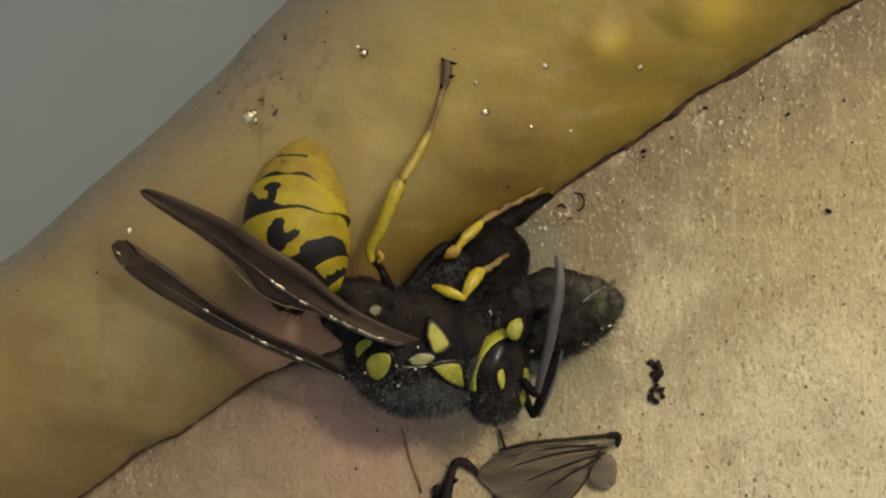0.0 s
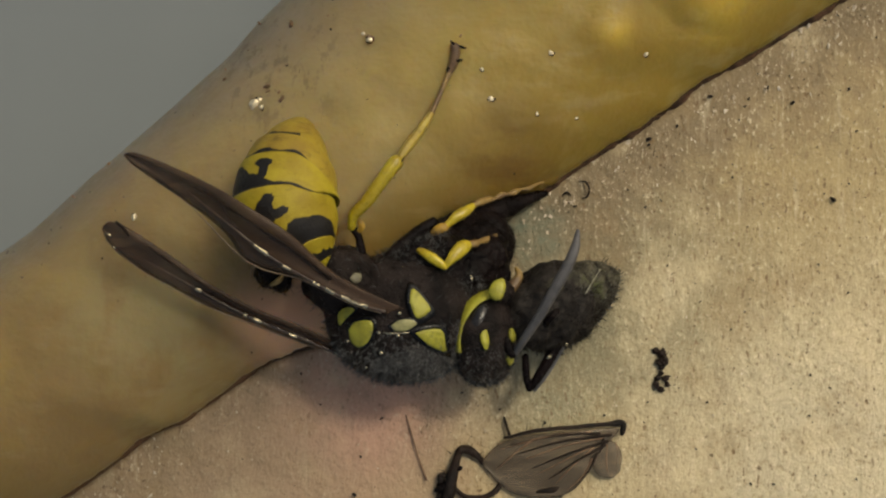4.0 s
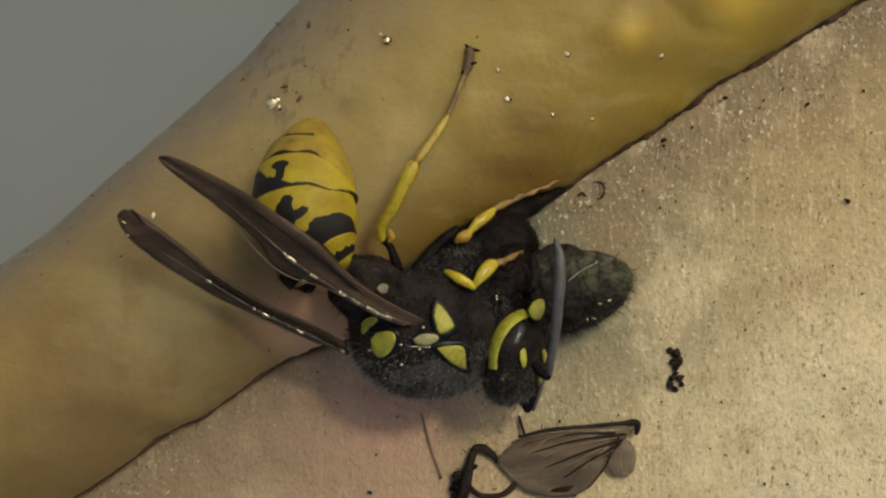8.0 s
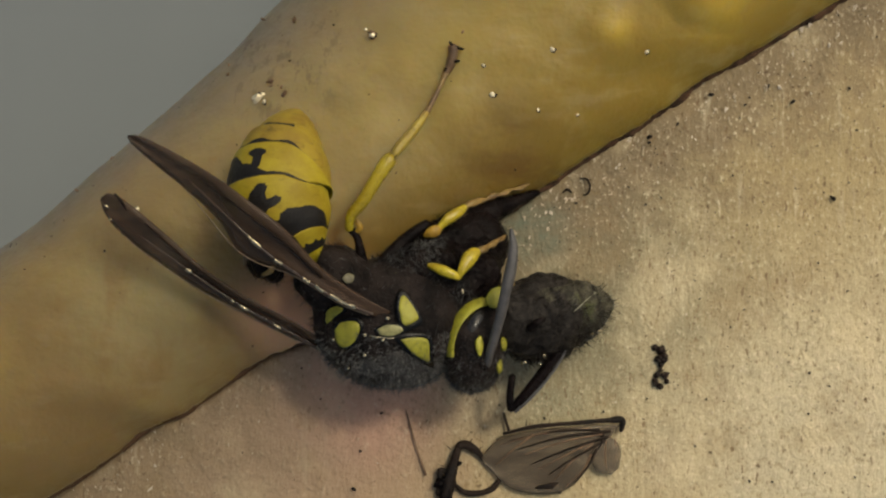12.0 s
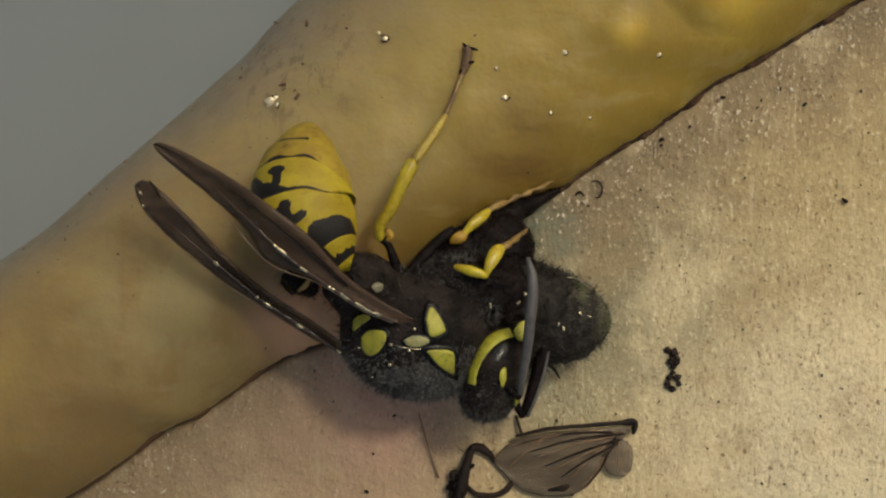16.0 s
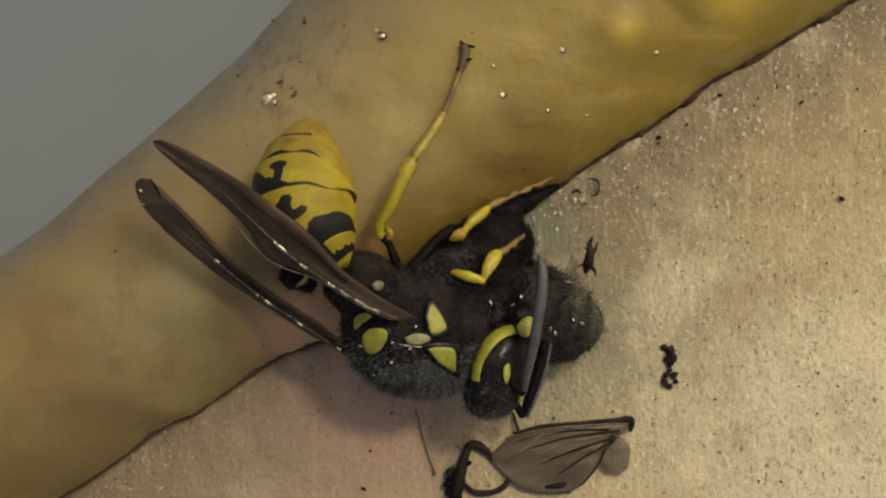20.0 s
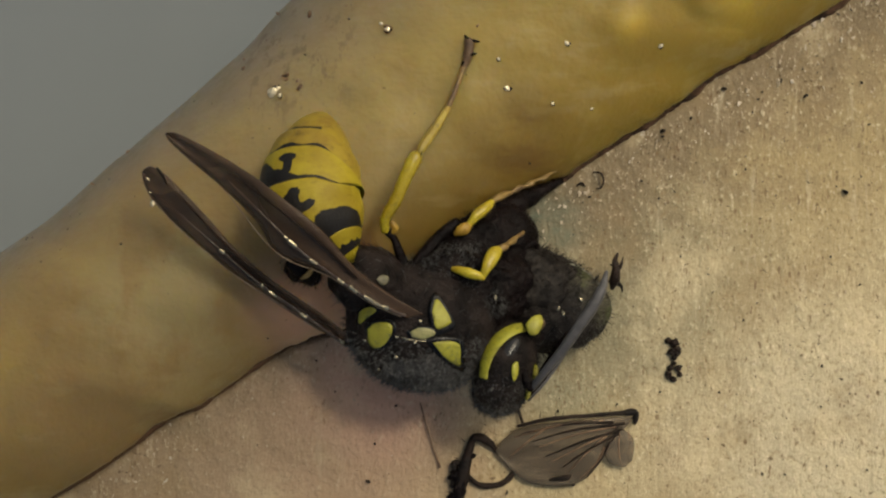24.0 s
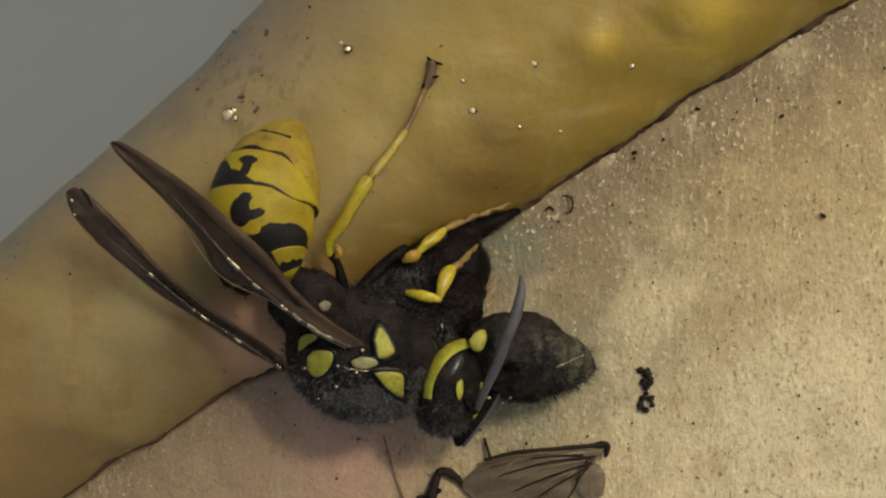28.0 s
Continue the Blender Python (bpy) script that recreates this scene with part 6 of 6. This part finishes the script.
    # millimetres by which the abdomen, the upper and the lower wing slide on their joints
    slides = [
        (0, -0.07, 0.2, 0.09, -0.07, -0.1, 0.08), (0.5, -0.06, 0.14, 0.07, -0.06, -0.1, 0.08), (1, -0.04, 0.08, 0.12, -0.09, -0.09, 0.07), (1.5, 0.03, -0.06, 0.07, -0.05, 0.03, -0.03),
        (2, 0, -0, 0.11, -0.09, 0.14, -0.12), (2.5, 0.06, -0.16, 0.03, -0.02, 0.26, -0.22), (3, 0.05, -0.17, 0.04, -0.03, 0.38, -0.32), (3.5, 0.07, -0.23, 0.07, -0.07, 0.31, -0.26),
        (5.5, -0.08, 0.23, 0.2, -0.15, 0.03, -0.03), (6, -0.05, 0.12, 0.11, -0.08, -0.04, 0.03), (6.5, -0.04, 0.09, 0.12, -0.09, -0.09, 0.07), (7, -0.07, 0.19, 0.13, -0.1, -0.14, 0.11),
        (7.5, -0.1, 0.32, 0.19, -0.15, -0.17, 0.13), (8, -0.08, 0.17, 0.13, -0.1, -0.21, 0.16), (8.5, -0.11, 0.25, 0.15, -0.12, -0.22, 0.16), (9, -0.1, 0.35, 0.19, -0.15, -0.23, 0.17),
        (9.5, -0.06, 0.18, 0.1, -0.08, -0.12, 0.09), (10, -0.06, 0.16, 0.08, -0.07, -0.02, 0.02), (10.5, -0.05, 0.15, 0.06, -0.05, -0.04, 0.04), (11, -0.04, 0.11, 0.1, -0.08, -0.07, 0.06),
        (11.5, -0.05, 0.1, 0.01, -0.01, 0.05, -0.03), (12, -0.01, 0.02, 0.1, -0.08, 0.16, -0.12), (12.5, -0.03, 0.07, 0.07, -0.06, 0.15, -0.12), (14.5, 0.04, -0.05, 0.08, -0.06, 0.13, -0.1),
        (15, -0, 0, 0.04, -0.03, 0.12, -0.1), (15.5, 0.01, -0.01, 0.09, -0.07, 0.06, -0.05), (16, 0.04, -0.05, 0.01, -0.01, -0, 0), (16.5, 0.01, -0.02, 0.01, -0.01, -0, 0),
        (17, -0, 0, -0.01, 0, -0, 0), (17.5, -0.02, 0.02, 0.03, -0.02, -0.01, 0.01), (18, -0.01, 0.01, -0.02, 0.01, -0.01, 0.01), (18.5, 0.02, -0.02, 0.03, -0.03, -0.02, 0.02),
        (19, 0, -0.01, 0.04, -0.03, -0.03, 0.02), (19.5, -0.01, 0.01, -0.01, 0.01, -0.03, 0.03), (20, -0.01, 0.01, -0.03, 0.02, -0.04, 0.03), (20.5, -0.03, 0.04, -0.01, 0.01, -0.04, 0.04),
        (21, -0.02, 0.03, 0.03, -0.02, -0.05, 0.04), (21.5, -0.02, 0.03, -0.05, 0.04, -0.06, 0.05), (23.5, 0.01, -0.02, 0.04, -0.03, -0.08, 0.07), (24, -0, 0, 0.08, -0.06, -0.09, 0.08),
        (24.5, -0.02, 0.04, 0.05, -0.04, -0.13, 0.11), (25, -0.07, 0.12, 0.14, -0.11, -0.17, 0.14), (25.5, 0.01, -0.01, 0.12, -0.09, -0.16, 0.13), (26, -0.06, 0.14, 0.09, -0.07, -0.15, 0.12),
        (26.5, -0.05, 0.12, 0.09, -0.07, -0.16, 0.12), (27, -0.01, 0.02, 0.09, -0.07, -0.16, 0.13), (27.5, -0.05, 0.14, 0.13, -0.11, -0.16, 0.13), (28, -0.06, 0.2, 0.17, -0.14, -0.16, 0.13),
    ]
    fly_rows = [
        (0, 5.13, -1.50, 20.482), (0.5, 4.42, -1.25, 12.128), (1, 4.87, -1.25, 21.078), (1.5, 4.72, -0.262, 10.106),
        (2, 4.841, 0.525, 36.203), (2.5, 5.116, -0.69, 17.635), (3, 5.072, -0.44, 31.006), (3.5, 4.997, -0.871, 39.557),
        (5.5, 4.793, -1.973, 12.746), (6, 5.048, -1.431, 17.991), (6.5, 5.11, -2.11, 21.866), (7, 4.12, -0.92, 33.241),
        (7.5, 4.26, -1.38, 25.189), (8, 4.628, -1.07, 27.529), (8.5, 4.041, -1.124, 24.705), (9, 4.572, -0.574, 32.242),
        (9.5, 4.996, -1.406, 33.412), (10, 4.98, -1.98, 21.199), (10.5, 5.15, -1.38, 31.441), (11, 5.2, -1.82, 22.041),
        (11.5, 4.98, -2.08, 21.62), (12, 4.62, -2.173, 21.576), (12.5, 4.084, -1.623, 14.418), (14.5, 4.24, -1.792, 14.388),
        (15, 4.142, -1.845, 8.327), (16, 4.062, -2.164, 4.247), (17, 4.079, -2.196, 0), (18, 4.059, -2.132, -0.064),
        (19, 3.928, -2.217, 0.586), (20, 3.941, -2.328, -1.486), (20.5, 3.911, -2.284, -1.554), (21.5, 3.938, -2.293, 1.559),
        (23.5, 3.993, -2.40, 1.08), (24, 4.03, -2.08, 0.5), (24.5, 3.956, -2.33, 6.0), (25, 3.92, -3.05, -14.935),
        (25.5, 3.891, -2.921, -13.006), (26, 4.101, -2.919, -3.977), (26.5, 3.891, -2.591, -1.72), (27, 3.905, -2.69, 5.426),
        (27.5, 4.165, -2.467, 3.389), (28, 4.523, -3.088, -0.61),
    ]
    bit_rows = [
        (0, 4.669, -1.774), (19.6, 4.099, -2.313), (19.9, 4.55, -1.19), (20, 4.693, -0.872), (20.5, 4.553, -1.148), (21, 5.044, -1.432),
        (21.5, 5.236, -1.458), (23.5, 5.423, -1.641), (24.5, 5.48, -1.644), (25, 5.683, -2.463), (25.5, 5.579, -2.39), (26, 5.598, -2.006),
        (26.5, 5.594, -1.714), (27, 5.493, -1.783), (27.4, 5.376, -1.735), (27.7, 4.294, -2.741), (28, 4.355, -3.148),
    ]
    elbow_rows = [
        (0, -0.114, 0.086, -6.569), (0.5, -0.127, 0.065, -7.682), (1, -0.099, 0.138, -7.565), (1.5, 0.062, -0.015, -15.326),
        (2, 0.321, 0.027, -27.543), (2.5, 0.359, -0.229, -34.762), (3, 0.102, -0.363, -43.568), (3.5, 0.246, -0.358, -32.06),
        (5.5, 0.126, 0.363, -5.011), (6, 0.098, 0.004, -3.792), (6.5, -0.123, -0.325, -17.15), (7, 0.026, -0.202, -7.746),
        (8, -0.324, -0.117, 1.294), (9, -0.241, -0.062, -21.69), (9.5, -0.353, -0.392, -17.124), (10, -0.021, -0.413, -22.297),
        (10.5, -0.494, -0.744, -29.563), (11, -0.244, -0.651, -21.391), (11.5, -0.224, -0.53, -10.279), (12, 0.317, -0.274, -23.083),
        (12.5, 0.219, -0.151, -32.135), (14.5, 0.07, 0.109, -2.629), (15, -0.098, 0.013, -0.501), (16, -0.001, 0.05, 2.835),
        (17, 0, 0, -0), (18, -0.174, 0.021, 1.305), (19, -0.103, -0.036, 0.482), (20, -0.055, -0.051, 1.226),
        (21.5, -0.086, 0.049, -1.815), (23.5, -0.128, 0.492, -1.774), (23.8, -0.168, 0.415, -12.739), (24.1, -0.103, 0.314, -16.739),
        (24.4, 0.122, 0.354, 3.957), (25, 0.097, 0.091, 6.044), (25.5, 0.096, 0.068, 5.444), (26, 0.03, 0.015, 6.635),
        (26.5, -0.093, -0.091, 5.952), (27, -0.071, -0.357, 3.638), (27.5, -1.089, -0.525, -10.871), (28, -0.477, -0.107, -12.132),
    ]
    # degrees by which the upper antenna leans
    lash = [
        (0, -2), (0.5, 8), (1, 13), (1.5, 18), (2, 20), (2.5, 0), (3, -27), (3.5, -24),
        (5.5, 1), (6, 13), (6.5, 12), (7, 14), (7.5, 10), (8, 4), (8.5, 2), (9, -5),
        (9.5, -7), (10, 7), (10.5, 5), (11, 4), (11.5, 0), (12, -4), (12.5, -6),
        (14.5, -7), (15, -1), (16, 3), (17, 0), (18, 0), (19, -1), (20, 0), (21, -5), (21.5, -7),
        (23.5, -5), (23.8, -15), (24.1, -28), (24.4, -4), (24.7, 2), (25, -2), (25.5, 2), (25.9, 12),
        (26.2, 9), (26.5, 19), (26.8, 13), (27.1, 2), (27.4, -4), (27.7, -11), (28, -12)]
    # millimetres by which its root slides to the side
    root = [(0, 0.35), (1, 0.9), (2, 0.34), (3, 0), (5.5, 0), (6, 0.09), (7, 0.1), (8, 0.25), (9, 0), (10, 0), (11, 0.2), (12, -0.45), (12.5, -0.2), (14.5, 0), (24.5, 0), (25, 0.35), (25.6, 0), (28, 0)]

    def aside(t):
        return float(np.interp(t, [r[0] for r in root], [r[1] for r in root]))

    walk(wasp, [(t, pose(x * MM, y * MM, PIVOT[wasp].z * MM, 0, 0, a)) for t, x, y, a in body])

    def rest(ob):
        return (PIVOT[ob] - PIVOT[ob.parent]) * MM

    def keyed(ob, rows):
        """rows of seconds, shift in millimetres and turn in degrees, about the part's own pivot."""
        o = rest(ob)
        walk(ob, [(t, pose(o.x + x * MM, o.y + y * MM, o.z, 0, 0, a)) for t, x, y, a in rows])

    keyed(abdomen, [(r[0], q[1], q[2], r[1]) for r, q in zip(swings, slides)])
    keyed(wing_up, [(r[0], q[3], q[4], r[2]) for r, q in zip(swings, slides)])
    keyed(wing_low, [(r[0], q[5], q[6], r[3]) for r, q in zip(swings, slides)])
    keyed(hind_shin, [(r[0], 0, 0, r[4]) for r in swings])
    keyed(hind_foot, [(r[0], r[5], r[6], r[7]) for r in swings])
    keyed(middle_leg, [(r[0], 0, 0, r[8]) for r in swings])
    # degrees by which the head rolls its face upward
    roll = [(0, -8), (1, -5), (1.5, -12), (2, -17), (3.5, -17), (5.5, 0), (8.5, 0), (9, -14), (10, -12), (11, -4), (12.5, -8), (14.5, 0), (28, 0)]
    o = rest(head)
    walk(head, [(t, pose(o.x + x * MM, o.y + y * MM, o.z, 0, float(np.interp(t, [r[0] for r in roll], [r[1] for r in roll])), 10 * y)) for t, x, y in head_rows])
    hx = [r[0] for r in head_rows]

    def with_head(t):
        return [float(np.interp(t, hx, [r[k] for r in head_rows])) for k in (1, 2)]

    def lean(t):
        return float(np.interp(t, hx, [r[3] for r in body]))

    bend = [(0, -5), (1.5, -10), (3, -20), (5.5, -14), (6, -13), (7, -22), (8, -13), (11, -9), (14.5, 0), (25, 0), (25.5, 9), (25.8, -2), (26, -24), (26.2, 8), (26.4, 13), (26.6, -3), (26.8, -11), (27, 9), (27.2, 14), (27.4, 11), (27.7, 1), (28, 5)]
    unfold = [(0, 0), (25, 0), (25.5, -13), (25.8, -1), (26, -3), (26.2, -21), (26.4, -22), (26.6, -15), (26.8, -11), (27, -4), (27.4, -5), (27.7, 0), (28, 1)]

    def bent(t):
        return float(np.interp(t, [b[0] for b in bend], [b[1] for b in bend]))

    keyed(fore_leg, [(t, x, y, bent(t) - lean(t)) for t, x, y in fore_rows])
    for ob in (fore_shin, fore_foot):
        keyed(ob, [(t, 0, 0, a) for t, a in unfold])
    keyed(antenna_up, [(t, with_head(t)[0] + aside(t), with_head(t)[1], a - lean(t)) for t, a in lash])
    keyed(antenna_low, elbow_rows)
    z = PIVOT[fly].z * MM
    lift = [(0, 0), (6.5, 0), (7, -32), (9, -28), (9.5, 0), (28, 0)]

    def lifted(t):
        return float(np.interp(t, [p[0] for p in lift], [p[1] for p in lift]))

    walk(fly, [(t, pose(x * MM, y * MM, z - 0.012 * lifted(t) * MM, (55 + 14 * math.sin(t * 2.3)) if t < 13 or t > 24.7 else 6 * math.sin(t), lifted(t), a)) for t, x, y, a in fly_rows])
    z = PIVOT[leg_bit].z * MM
    walk(leg_bit, [(t, pose(x * MM, y * MM, z, 0, 0, 30 * math.sin(t * 2.2) if t < 19.8 else 8 * math.sin(t * 3))) for t, x, y in bit_rows])


motions()
